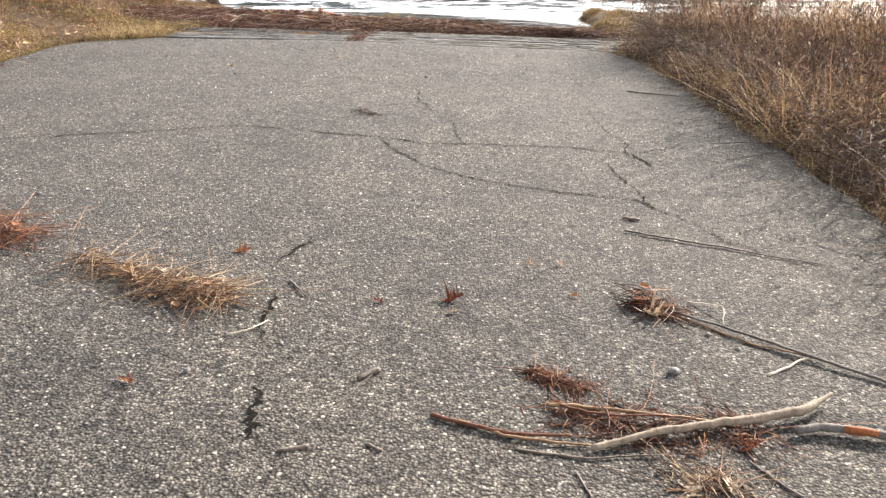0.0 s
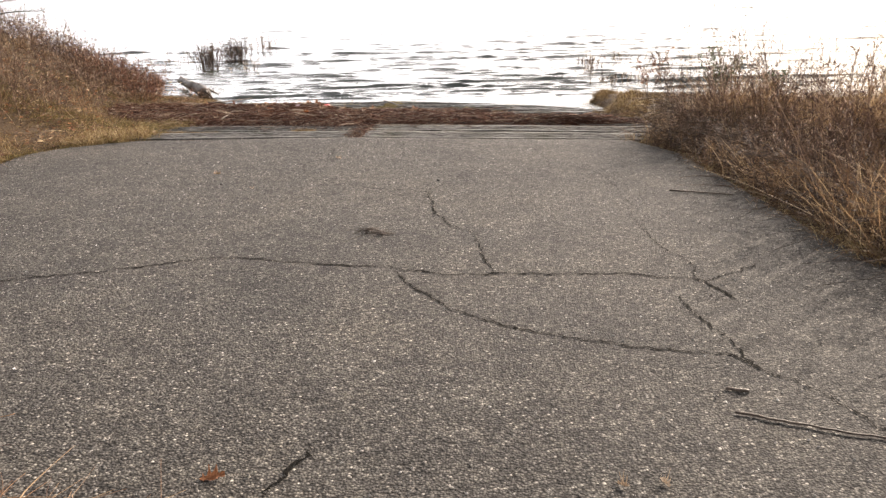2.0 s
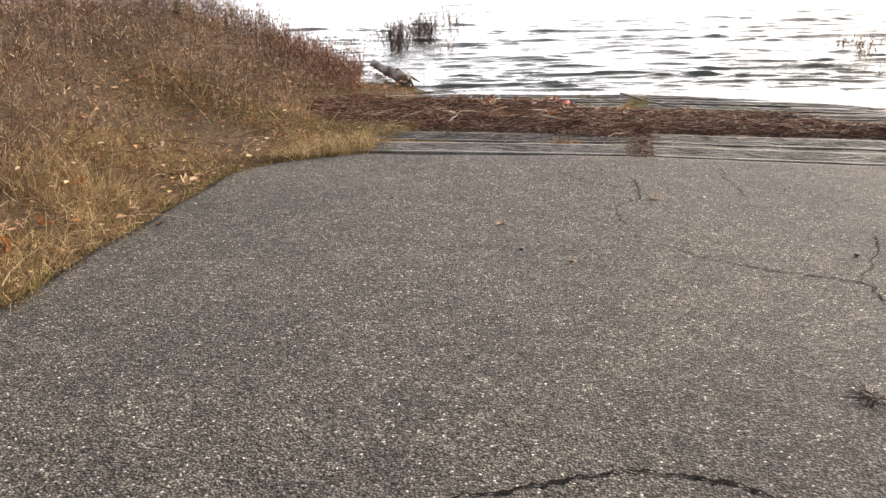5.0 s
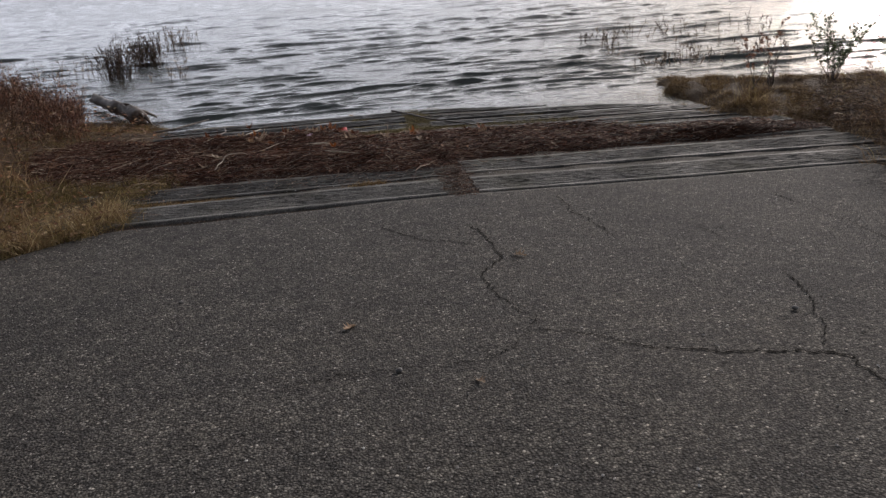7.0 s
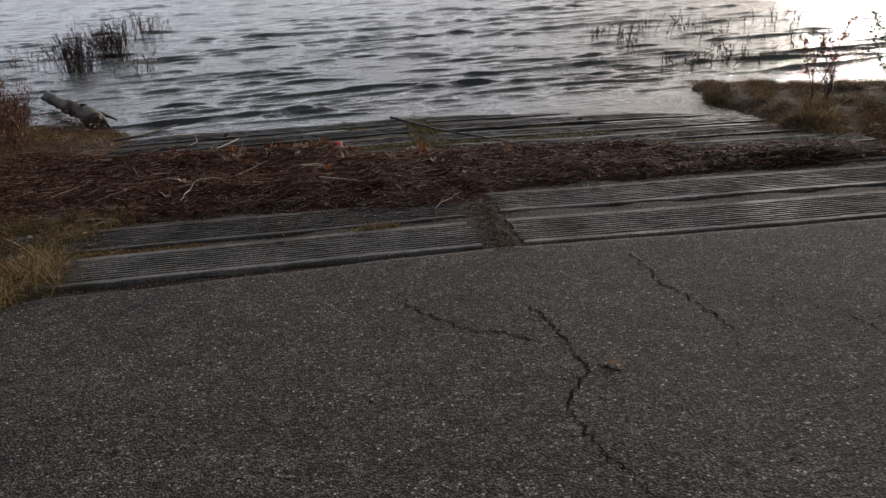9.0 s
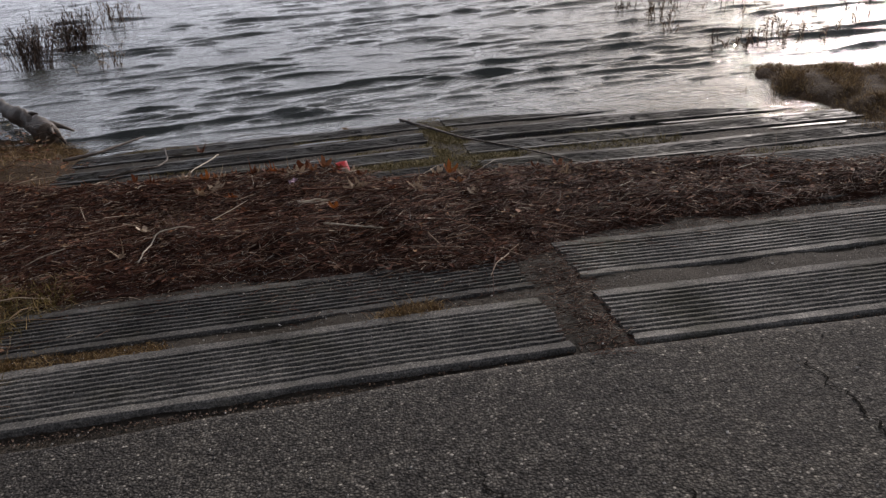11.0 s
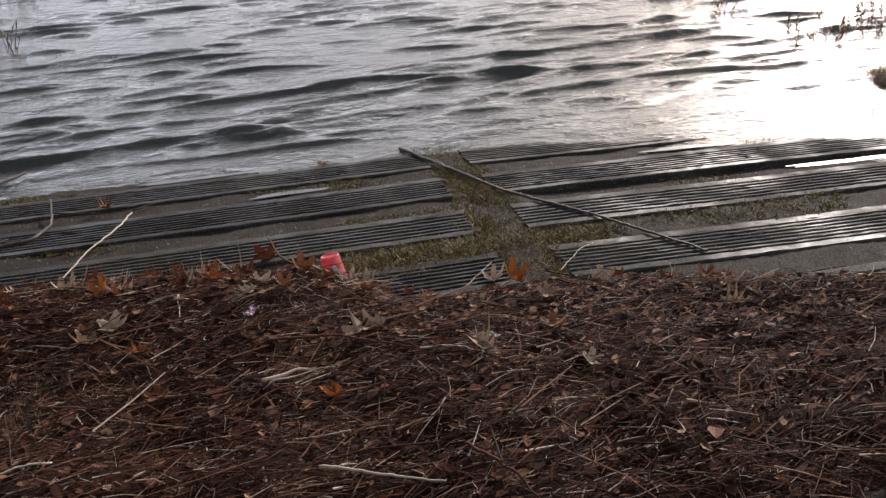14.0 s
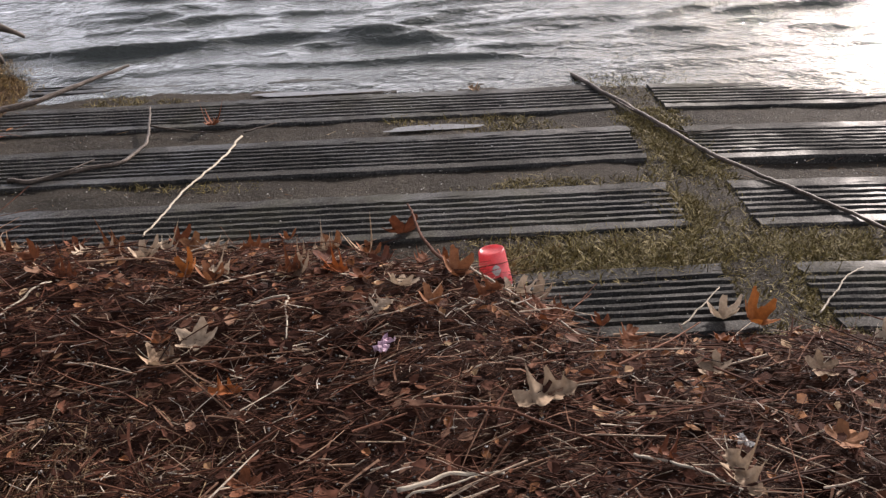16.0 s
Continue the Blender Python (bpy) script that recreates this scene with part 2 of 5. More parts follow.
RUSSET = strand_mat("russet_dead_grass", [(0.0, (0.08, 0.045, 0.026)), (0.4, (0.2, 0.118, 0.062)), (0.75, (0.34, 0.225, 0.12)), (1.0, (0.6, 0.46, 0.28))], through=0.42)
SHRUB = strand_mat("red_brown_shrub", [(0.0, (0.08, 0.036, 0.026)), (0.6, (0.2, 0.095, 0.06)), (1.0, (0.42, 0.23, 0.13))], through=0.4)
GREEN = strand_mat("dull_green_leaf", [(0.0, (0.05, 0.065, 0.03)), (1.0, (0.1, 0.13, 0.055))], through=0.15)
DRIFT = earthy("bleached_driftwood", [(0.25, (0.045, 0.03, 0.02)), (0.48, (0.11, 0.08, 0.054)), (0.75, (0.23, 0.185, 0.132))], 6, 60, 0.75, 0.004, (1, 0.15, 1))
BARK = earthy("dark_wet_bark", [(0.25, (0.015, 0.0105, 0.00825)), (0.5, (0.0562, 0.042, 0.0315)), (0.75, (0.15, 0.116, 0.09))], 10, 110, 0.6, 0.004)
GREYBARK = earthy("grey_bark", [(0.25, (0.03, 0.025, 0.022)), (0.5, (0.072, 0.062, 0.054)), (0.75, (0.145, 0.128, 0.112))], 8, 90, 0.8, 0.006)
ROT = earthy("orange_rotten_wood", [(0.25, (0.078, 0.021, 0.009)), (0.5, (0.198, 0.06, 0.018)), (0.75, (0.3, 0.12, 0.042))], 9, 80)
PALE = earthy("pale_dry_stem", [(0.25, (0.27, 0.217, 0.15)), (0.5, (0.39, 0.33, 0.247)), (0.75, (0.495, 0.435, 0.345))], 9, 90, 0.6, 0.002)
STONE = earthy("grey_pebble", [(0.25, (0.04, 0.038, 0.036)), (0.5, (0.08, 0.076, 0.072)), (0.75, (0.14, 0.135, 0.125))], 20, 120, 0.7, 0.002)
GRIT = strand_mat("loose_grit", [(0.0, (0.08, 0.0765, 0.073)), (0.5, (0.2, 0.191, 0.176)), (0.9, (0.34, 0.32, 0.297)), (1.0, (0.6, 0.58, 0.545))])
RED_CUP = strand_mat("scuffed_red_plastic", [(0.0, (0.79, 0.17, 0.18)), (1.0, (0.82, 0.2, 0.21))], 0.35, True, 0.5, 0.5)
WHITE_CUP = earthy("dirty_white_plastic", [(0.25, (0.425, 0.399, 0.365)), (0.7, (0.697, 0.68, 0.654))], 20, 80, 0.4, 0.0008, spec=0.5)
PINK = earthy("faded_pink_film", [(0.25, (0.4, 0.24, 0.304)), (0.7, (0.6, 0.44, 0.52))], 30, 120, 0.5, 0.003)
BROWN = strand_mat("dark_wet_leaf", [(0.0, (0.016, 0.0065, 0.0045)), (0.5, (0.056, 0.023, 0.015)), (0.85, (0.13, 0.055, 0.034)), (1.0, (0.25, 0.15, 0.1))], 0.8, spec=0.06)
# dead stems, their brown deepened to include the shade of backlit weeds
THICKET = strand_mat("dark_and_shaded_stem", [(0.0, (0.025, 0.015, 0.011)), (0.6, (0.075, 0.047, 0.032)), (1.0, (0.2, 0.135, 0.088))])
RUSTY = strand_mat("rusty_leaf_bits", [(0.0, (0.075, 0.026, 0.012)), (0.5, (0.19, 0.066, 0.025)), (0.8, (0.31, 0.135, 0.05)), (1.0, (0.45, 0.32, 0.18))], through=0.15)
MOSSY = strand_mat("olive_mossy_grass", [(0.0, (0.05, 0.038, 0.012)), (0.45, (0.13, 0.1, 0.028)), (0.8, (0.21, 0.155, 0.05)), (1.0, (0.42, 0.3, 0.13))], through=0.2)
MATTED = strand_mat("matted_sedge", [(0.0, (0.05, 0.028, 0.012)), (0.45, (0.14, 0.085, 0.034)), (0.8, (0.25, 0.165, 0.065)), (1.0, (0.44, 0.32, 0.15))], through=0.2)

# ---- ground forms: heights square to the ramp, over its own x and y ----
def sstep(a, b, v):
    q = np.clip((v - a) / (b - a), 0, 1)
    return q * q * (3 - 2 * q)


def lumps(x, y, scale, seed):
    """Smooth random heights, about -1 to 1, from a few crossed waves."""
    r = np.random.RandomState(seed)
    out = np.zeros_like(np.asarray(x, float) + np.asarray(y, float))
    for k in range(7):
        a, f, p = r.uniform(0, math.tau), scale * r.uniform(0.6, 2.2), r.uniform(0, math.tau)
        out = out + np.sin((x * math.cos(a) + y * math.sin(a)) * f + p)
    return out / 4


def water_z(x, y):
    return 0.035 + 0.0649 * (y - 15.68) + 0.032 * (x + 1.8)


def ramp_z(x, y):
    long = np.interp(y, [-8, 2, 4, 5, 6.5, 8.5, 10.5, 12, 14.5, 15.7, 18, 24], [0.06, 0.082, 0.102, 0.109, 0.125, 0.127, 0.118, 0.115, 0.058, 0.032, -0.06, -0.5])
    return long + 0.024 * np.minimum(x + 1.6, 0) * sstep(2, 8, y)


def left_edge(y):
    return np.interp(y, [-8, 6.4, 8.5, 9.5, 9.9, 10.15, 10.4, 10.5], [-4.6, -4.65, -4.88, -4.94, -4.75, -4.5, -4.2, -4.1])


def right_edge(y):
    return np.interp(y, [-8, 4.3, 5.6, 6.6, 8.8, 9.6, 10.5], [2.2, 2.13, 2.1, 2.0, 1.9, 1.85, 1.5])


def shore_left(x):
    return 15.95 + 0.15 * lumps(x, x * 0, 3.0, 16) + np.clip(-4.75 - x, 0, 2.5) * 0.75 + np.clip(-7.25 - x, 0, 400) * 0.5


def shore_right(x):
    return np.interp(x, [1.3, 1.7, 1.95, 2.15, 2.55, 3.05, 6, 60], [15.3, 15.9, 16.0, 15.75, 15.5, 15.3, 14.6, 4.0]) + 0.09 * lumps(x, x * 0, 4.0, 15)


def spit_edge(y):
    """Where the planks end and the low grassy spit begins."""
    return np.interp(y, [10.4, 11.2, 12.4, 12.95, 13.3, 13.8, 14.5, 15.2, 16.0], [1.9, 2.0, 2.1, 1.95, 1.6, 1.56, 1.58, 1.42, 1.55]) + 0.05 * lumps(y, y * 0, 5.0, 21)


def ground_z(x, y):
    x, y = np.asarray(x, float), np.asarray(y, float)
    on_ramp = ramp_z(x, np.minimum(y, 24)) - 0.036 - 0.012 * sstep(10.3, 9.8, y) + 0.004 * lumps(x, y, 9, 3)
    wz = water_z(x, y)
    yl, yr = shore_left(x), shore_right(x)
    d = np.clip(-4.85 - x, 0, 50)
    land = lambda ys, slope: np.where(y < ys, np.minimum(slope * (ys - y), 1.6), np.maximum(-0.2 * (y - ys), -3.0))
    left = land(yl, 0.07) + (1.15 * sstep(0, 3.3, d) + 0.06) * sstep(0, 4.2, yl - y) + 0.035 * lumps(x, y, 2.5, 5) * sstep(0, 1, yl - y)
    e = np.clip(x - 1.9, 0, 50)
    right = land(yr, 0.035) + (0.05 * sstep(0, 0.35, yr - y) + 0.035 * lumps(x, y, 7, 18) * sstep(0, 0.4, yr - y) * sstep(12.2, 13.2, y) + 0.3 * sstep(0, 2.5, e) * sstep(2.2, 6, yr - y)) + 0.03 * lumps(x, y, 3, 8) * sstep(0, 1, yr - y)
    far = np.maximum(-0.14 * (y - 15.0), -3.0)
    edge_l, edge_r = np.where(y < 10.4, left_edge(y), -4.55), np.where(y < 10.4, right_edge(y), spit_edge(y) + 0.03 * lumps(x, y, 6, 2))
    wl, wr = sstep(0.05, -0.35, x - edge_l), sstep(-0.02, 0.35, x - edge_r)
    mid = np.where(y > 20, wz + far, on_ramp)
    z = mid * (1 - wl) * (1 - wr) + (wz + left) * wl + (wz + right) * wr
    back = sstep(-8, -30, y)
    return z * (1 - back) + (wz + 1.7) * back


def heap_front(x):
    return np.interp(x, [-5.6, -4.2, -3.86, -3.44, -2.9, -2.35, -1.85, -1.6, -1.45, -1.1, 0.1, 1.9], [11.4, 11.55, 11.65, 11.6, 11.5, 11.36, 11.28, 11.42, 11.6, 11.7, 11.77, 11.9])


def heap_back(x):
    return np.interp(x, [-5.6, -4.9, -4.2, -3.6, -3.2, -2.6, -2.25, -1.6, -0.9, 0.5, 1.7], [15.0, 14.5, 14.0, 13.92, 13.95, 13.72, 13.3, 13.28, 12.95, 12.48, 12.3])


def heap_h(x, y):
    """Thickness of the drift of reed litter."""
    f, b = heap_front(x), heap_back(x)
    f, b = f + 0.07 * lumps(x, y, 5, 21), b + 0.04 * lumps(x, y, 6, 22)
    q = np.clip((y - f) / (b - f), 0, 1)
    body = sstep(0, 0.35, q) * sstep(1.0, 0.86, q)
    ends = sstep(-5.6, -4.75, x + 0.3 * lumps(x, y, 2.5, 26)) * sstep(2.2, 1.3, x)
    crest = 0.035 * np.exp(-((q - 0.78) / 0.14) ** 2) * sstep(-2.2, -2.9, x)
    mats = 0.024 * (0.45 - np.abs(lumps(x * 0.55, y * 1.3, 14, 27))) + 0.008 * lumps(x * 0.6, y * 1.3, 40, 28)
    return np.maximum((0.078 + crest + mats + 0.03 * lumps(x, y, 5, 23) + 0.012 * lumps(x, y, 11, 24)) * body * ends, 0)


def top_z(x, y):
    """The surface on which loose things lie."""
    x, y = np.asarray(x, float), np.asarray(y, float)
    inside = (x > np.where(y < 10.5, left_edge(y), -4.4)) & (x < np.where(y < 10.5, right_edge(y), spit_edge(y) - 0.04))
    return np.where(inside, ramp_z(x, y), ground_z(x, y)) + heap_h(x, y)


RM = np.array(RAMP)


def to_world(p):
    """Points (n, 3) over the ramp to the world."""
    p = np.asarray(p, float).reshape(-1, 3) - (0, 0, EYE)
    return p @ RM[:3, :3].T + RM[:3, 3]


def on(x, y, h=0.0):
    """A place in the world, h above the surface at x, y over the ramp."""
    return Vector(to_world([(x, y, float(top_z(x, y)) + h)])[0])


# ---- mesh makers ----
def make_mesh(name, verts, faces, material, smooth=True):
    """A mesh from arrays: verts (n, 3), faces (m, 3 or 4)."""
    me = bpy.data.meshes.new(name)
    verts, faces = np.asarray(verts, np.float32), np.asarray(faces, np.int32)
    k = faces.shape[1]
    me.vertices.add(len(verts))
    me.vertices.foreach_set("co", verts.ravel())
    me.loops.add(faces.size)
    me.loops.foreach_set("vertex_index", faces.ravel())
    me.polygons.add(len(faces))
    me.polygons.foreach_set("loop_start", np.arange(0, faces.size, k, dtype=np.int32))
    me.polygons.foreach_set("use_smooth", np.full(len(faces), smooth))
    me.update(calc_edges=True)
    me.validate()
    me.materials.append(material)
    return me


def sheet_faces(nu, nv):
    i = np.arange(nu - 1)[:, None] * nv + np.arange(nv - 1)[None]
    i = i.ravel()
    return np.stack([i, i + nv, i + nv + 1, i + 1], 1)


def strands(base, way, length, bend, r0, r1, segs=3, sides=3):
    """Tapered stems: base, way and bend (n, 3), length and r0, r1 (n). bend is how far the tip is carried off, times the length."""
    n = len(base)
    base, way, bend = (np.asarray(a, float) for a in (base, way, bend))
    way = way / np.linalg.norm(way, axis=1, keepdims=True)
    ref = np.where(np.abs(way[:, 2:3]) > 0.8, [[1.0, 0, 0]], [[0, 0, 1.0]])
    u = np.cross(way, ref)
    u /= np.linalg.norm(u, axis=1, keepdims=True)
    v = np.cross(way, u)
    length, r0, r1 = (np.broadcast_to(np.asarray(a, float), (n,)) for a in (length, r0, r1))
    rings = []
    for k in range(segs + 1):
        q = k / segs
        c = base + way * (length * q)[:, None] + bend * (length * q * q)[:, None]
        r = (r0 + (r1 - r0) * q)[:, None]
        for s in range(sides):
            a = math.tau * s / sides
            rings.append(c + r * (u * math.cos(a) + v * math.sin(a)))
    verts = np.stack(rings, 1)
    per = (segs + 1) * sides
    f = [(k * sides + s, k * sides + (s + 1) % sides, (k + 1) * sides + (s + 1) % sides, (k + 1) * sides + s) for k in range(segs) for s in range(sides)]
    faces = (np.arange(n) * per)[:, None, None] + np.array(f)[None]
    return verts.reshape(-1, 3), faces.reshape(-1, 4)


def blades(base, way, length, bend, width):
    """Flat tapering blades of three joints, folded along the middle."""
    n = len(base)
    base, way, bend = (np.asarray(a, float) for a in (base, way, bend))
    way = way / np.linalg.norm(way, axis=1, keepdims=True)
    a = np.random.uniform(0, math.tau, n)
    side = np.stack([np.cos(a), np.sin(a), np.zeros(n)], 1)
    length, width = (np.broadcast_to(np.asarray(q, float), (n,)) for q in (length, width))
    rows = []
    for q, w in ((0, 1.0), (0.4, 0.85), (0.75, 0.5), (1.0, 0.08)):
        c = base + way * (length * q)[:, None] + bend * (length * q * q)[:, None]
        rows += [c - side * (width * w / 2)[:, None], c + side * (width * w / 2)[:, None]]
    verts = np.stack(rows, 1)
    f = np.array([(0, 1, 3, 2), (2, 3, 5, 4), (4, 5, 7, 6)])
    faces = (np.arange(n) * 8)[:, None, None] + f[None]
    return verts.reshape(-1, 3), faces.reshape(-1, 4)


def join(parts):
    vs, fs, k = [], [], 0
    for v, f in parts:
        vs.append(v)
        fs.append(f + k)
        k += len(v)
    return np.concatenate(vs), np.concatenate(fs)


def stuff(name, vf, material, label, category, smooth=True):
    return tagged(new(name, make_mesh(name, vf[0], vf[1], material, smooth)), label, category, kind="stuff")


def part(name, me, parent, label=""):
    ob = new(name, me)
    ob.parent = parent
    if label:
        ob["label"] = label
    return ob


def spread(n, x0, x1, y0, y1, keep=None):
    x, y = np.random.uniform(x0, x1, n), np.random.uniform(y0, y1, n)
    if keep is not None:
        k = keep(x, y)
        x, y = x[k], y[k]
    return x, y


def rnd(n, a, b):
    return np.random.uniform(a, b, n)


# ---- ground, asphalt, concrete planks, water ----
def graded(lo, near_lo, near_hi, hi, step, count):
    a = near_lo - np.geomspace(step, near_lo - lo, count)[::-1]
    b = near_hi + np.geomspace(step, hi - near_hi, count)
    return np.concatenate([a, np.arange(near_lo, near_hi + step / 2, step), b])


xs, ys = graded(-1500, -13, 9, 1500, 0.11, 22), graded(-900, -4, 21, 1800, 0.11, 24)
gx, gy = np.meshgrid(xs, ys, indexing="ij")
gp = np.stack([gx, gy, ground_z(gx, gy)], -1).reshape(-1, 3)
ground = tagged(new("ground", make_mesh("ground", to_world(gp), sheet_faces(len(xs), len(ys)), SOIL)), "brown soil of the lake shore with leaf mould", "ground", kind="structure")


def asphalt():
    ys = np.arange(-8.0, 10.5401, 0.06)
    nu = 120
    u = np.linspace(0, 1, nu)
    l = left_edge(ys) + 0.03 * lumps(ys, ys * 0, 7, 31)
    r = right_edge(ys) + 0.03 * lumps(ys, ys * 0, 7, 32)
    x = l[:, None] + (r - l)[:, None] * u[None]
    y = np.repeat(ys[:, None], nu, 1)
    y[-1] += 0.025 * lumps(x[-1], x[-1] * 0, 6, 33)
    # the lower end has crumbled back from the planks, most on one side
    gap = 0.015 + 0.085 * sstep(-1.7, -3.9, x[-1]) + 0.014 * lumps(x[-1], x[-1] * 0, 9, 35)
    for k, share in ((-2, 1.0), (-3, 0.6), (-4, 0.4), (-5, 0.2)):
        y[k] -= share * gap
    z = ramp_z(x, y) + 0.004 * lumps(x, y, 2.0, 34)
    # a broken, rounded rim all round
    z[:, 0] -= 0.09
    z[:, -1] -= 0.09
    z[-1] -= 0.09
    z[0] -= 0.09
    x[:, 0], x[:, -1] = x[:, 1] - 0.012, x[:, -2] + 0.012
    y[-1] = y[-2] + 0.012 + 0.008 * lumps(x[-1], x[-1] * 0, 6, 33)
    p = np.stack([x, y, z], -1).reshape(-1, 3)
    return tagged(new("road", make_mesh("road", to_world(p), sheet_faces(len(ys), nu), ASPHALT)), "weathered grey asphalt ramp with cracks and coarse aggregate", "road", kind="structure")


road = asphalt()


def plank_mesh(x0, x1, y0, width, seed, material):
    """A ribbed concrete plank: flat lips along both long edges, ridges between."""
    prof = [(0.0, -0.09), (0.0, -0.008), (0.008, 0.0), (0.055, 0.0)]
    n = max(4, int(round((width - 0.11) / 0.041)))
    pitch = (width - 0.11) / n
    for k in range(n):
        a = 0.055 + k * pitch
        prof += [(a + 0.12 * pitch, -0.013), (a + 0.48 * pitch, -0.013), (a + 0.62 * pitch, 0.0), (a + 0.98 * pitch, 0.0)]
    prof += [(width - 0.05, 0.0), (width - 0.008, 0.0), (width, -0.008), (width, -0.09)]
    prof = np.array(prof)
    nx = 64
    xs = np.linspace(x0, x1, nx)
    x, py = np.meshgrid(xs, prof[:, 0], indexing="ij")
    pz = np.repeat(prof[None, :, 1], nx, 0)
    r = np.random.RandomState(seed)
    wear = r.normal(0, 1, x.shape)
    y = y0 + py + 0.001 * wear + 0.006 * lumps(x, x * 0, 3, seed)
    z = ramp_z(x, y0 + py) + 0.006 + pz + 0.0012 * r.normal(0, 1, x.shape) + 0.005 * lumps(x, y, 1.5, seed + 1)
    x[0] += 0.012 * lumps(py[0], py[0] * 0, 40, seed)
    x[-1] += 0.012 * lumps(py[0], py[0] * 0, 40, seed + 2)
    v = np.stack([x, y, z], -1)
    ends = [v[k] * 1.0 for k in (0, -1)]
    for e in ends:
        e[:, 2] -= 0.1
    v = np.concatenate([ends[0][None], v, ends[1][None]])
    return make_mesh("plank", to_world(v.reshape(-1, 3)), sheet_faces(nx + 2, len(prof)), material, smooth=False)


boat_ramp = tagged(new("boat_ramp"), "ribbed grey concrete planks laid in two columns into the lake", "boat ramp", kind="structure")
ROWS_OF_PLANKS = [(10.5, 0.5), (11.18, 0.48), (11.87, 0.47), (12.56, 0.42), (13.22, 0.38), (13.85, 0.375), (14.44, 0.38), (15.05, 0.36), (15.65, 0.37), (16.26, 0.37), (16.87, 0.37)]
for k, (y0, w) in enumerate(ROWS_OF_PLANKS):
    part("plank", plank_mesh(-4.75, -1.765, y0 + (-0.045 if k == 1 else 0.02), w, 2 * k, DIRTY_CONCRETE if k == 1 else CONCRETE if k < 4 else WET_CONCRETE), boat_ramp)
    part("plank", plank_mesh(-1.525, 2.02 if k < 4 else 1.78, y0, w, 2 * k + 1, CONCRETE if k < 4 else WET_CONCRETE), boat_ramp)


def lake():
    ys = np.concatenate([[13.0], np.arange(14.0, 15.6, 0.06), np.arange(15.6, 19.6, 0.022), np.arange(19.6, 22.0, 0.04), 22.0 + np.cumsum(np.geomspace(0.045, 0.3, 240)), np.geomspace(62, 1700, 14)])
    u = np.linspace(-1, 1, 300)
    wide = (9 + 0.8 * np.clip(ys - 14, 0, 45))[:, None]
    out = np.geomspace(1.5, 1400, 12)[None]
    x = np.concatenate([-wide - out[:, ::-1], wide * u[None], wide + out], 1)
    y = np.repeat(ys[:, None], x.shape[1], 1)
    r = np.random.RandomState(4)
    z = np.zeros_like(x)
    amp = 0.4 + 0.6 * sstep(15.6, 17, y)
    wx, wy = x + 0.3 * lumps(x, y, 0.8, 60), y + 0.16 * lumps(x, y, 0.7, 61)
    # long-crested waves with steep fronts, running in to the shore
    for k, (wl, a, hgt) in enumerate(((0.78, 93, 0.036), (0.6, 99, 0.026), (1.15, 88, 0.036), (0.47, 90, 0.018), (0.9, 108, 0.026))):
        a = radians(a)
        th = (wx * math.cos(a) + wy * math.sin(a)) * math.tau / wl + 1.1 * lumps(x, y, 0.35, 90 + k)
        z += hgt * np.sin(th + 0.8 * np.sin(th)) * np.clip(0.45 + 0.9 * lumps(x, y, 0.6, 130 + k), 0.05, 1.6)
    # chop
    for k in range(9):
        wl, a = r.uniform(0.12, 0.36), radians(r.normal(95, 28))
        z += 0.06 * wl * np.sin((wx * math.cos(a) + wy * math.sin(a)) * math.tau / wl + 2 * lumps(x, y, 0.8, 160 + k)) * np.clip(0.5 + lumps(x, y, 0.9, 180 + k), 0, 1.5)
    z *= (0.17 + 0.1 * sstep(19, 28, y)) * amp * sstep(300, 55, y)
    # single waves with steep fronts, running in to the shore
    yc = 15.45
    for k in range(58):
        far = sstep(16, 26, np.array(yc))
        hgt, wid = (0.014 if k < 2 else 0.03 - 0.01 * far) * r.uniform(0.5, 1.4), 0.028 + 0.036 * far
        d = y - yc - r.normal(0, 0.05) * (x + 2) - (0.24 + 0.12 * far) * lumps(x, x * 0, 0.9, 300 + k) - 0.06 * lumps(x, y, 2.6, 400 + k) - 0.012 * lumps(x, y, 9.0, 450 + k)
        seg = np.clip((0.7 if k < 5 else 0.12 + 0.25 * (1 - far)) + (0.6 if k < 5 else 1.5) * lumps(x, x * 0, 1.5 - 0.6 * far, 500 + k), 0.0, 1.25)
        z += hgt * seg * np.exp(-np.where(d < 0, d / wid, d / (3.2 * wid)) ** 2)
        yc += r.uniform(0.32, 0.56) * (1 + 0.075 * (yc - 16))
    # short wavelets between them
    near_rows = ys < 27
    xn, yn = x[near_rows], y[near_rows]
    zn = np.zeros_like(xn)
    for k in range(420):
        cx, cy = r.uniform(-9, 5.5), 15.9 + 10 * r.rand() ** 1.4
        size = 1 + 0.05 * (cy - 16)
        u, turn = (xn - cx) / (r.uniform(0.18, 0.6) * size), r.normal(0, 0.2)
        d = yn - cy - turn * (xn - cx) + 0.04 * u * u
        w = r.uniform(0.02, 0.032) * size
        zn += r.uniform(0.01, 0.024) * size * np.exp(-u * u - np.where(d < 0, d / w, d / (3 * w)) ** 2)
    for k in range(240):
        cx, cy = r.uniform(-4.6, 3.0), r.uniform(15.1, 17.0)
        u = (xn - cx) / r.uniform(0.15, 0.5)
        d = yn - cy - r.normal(0, 0.18) * (xn - cx)
        w = r.uniform(0.02, 0.032)
        zn += r.uniform(0.004, 0.009) * np.exp(-u * u - np.where(d < 0, d / w, d / (2.5 * w)) ** 2)
    z[near_rows] += zn
    v = np.stack([x, y, z], -1).reshape(-1, 3)
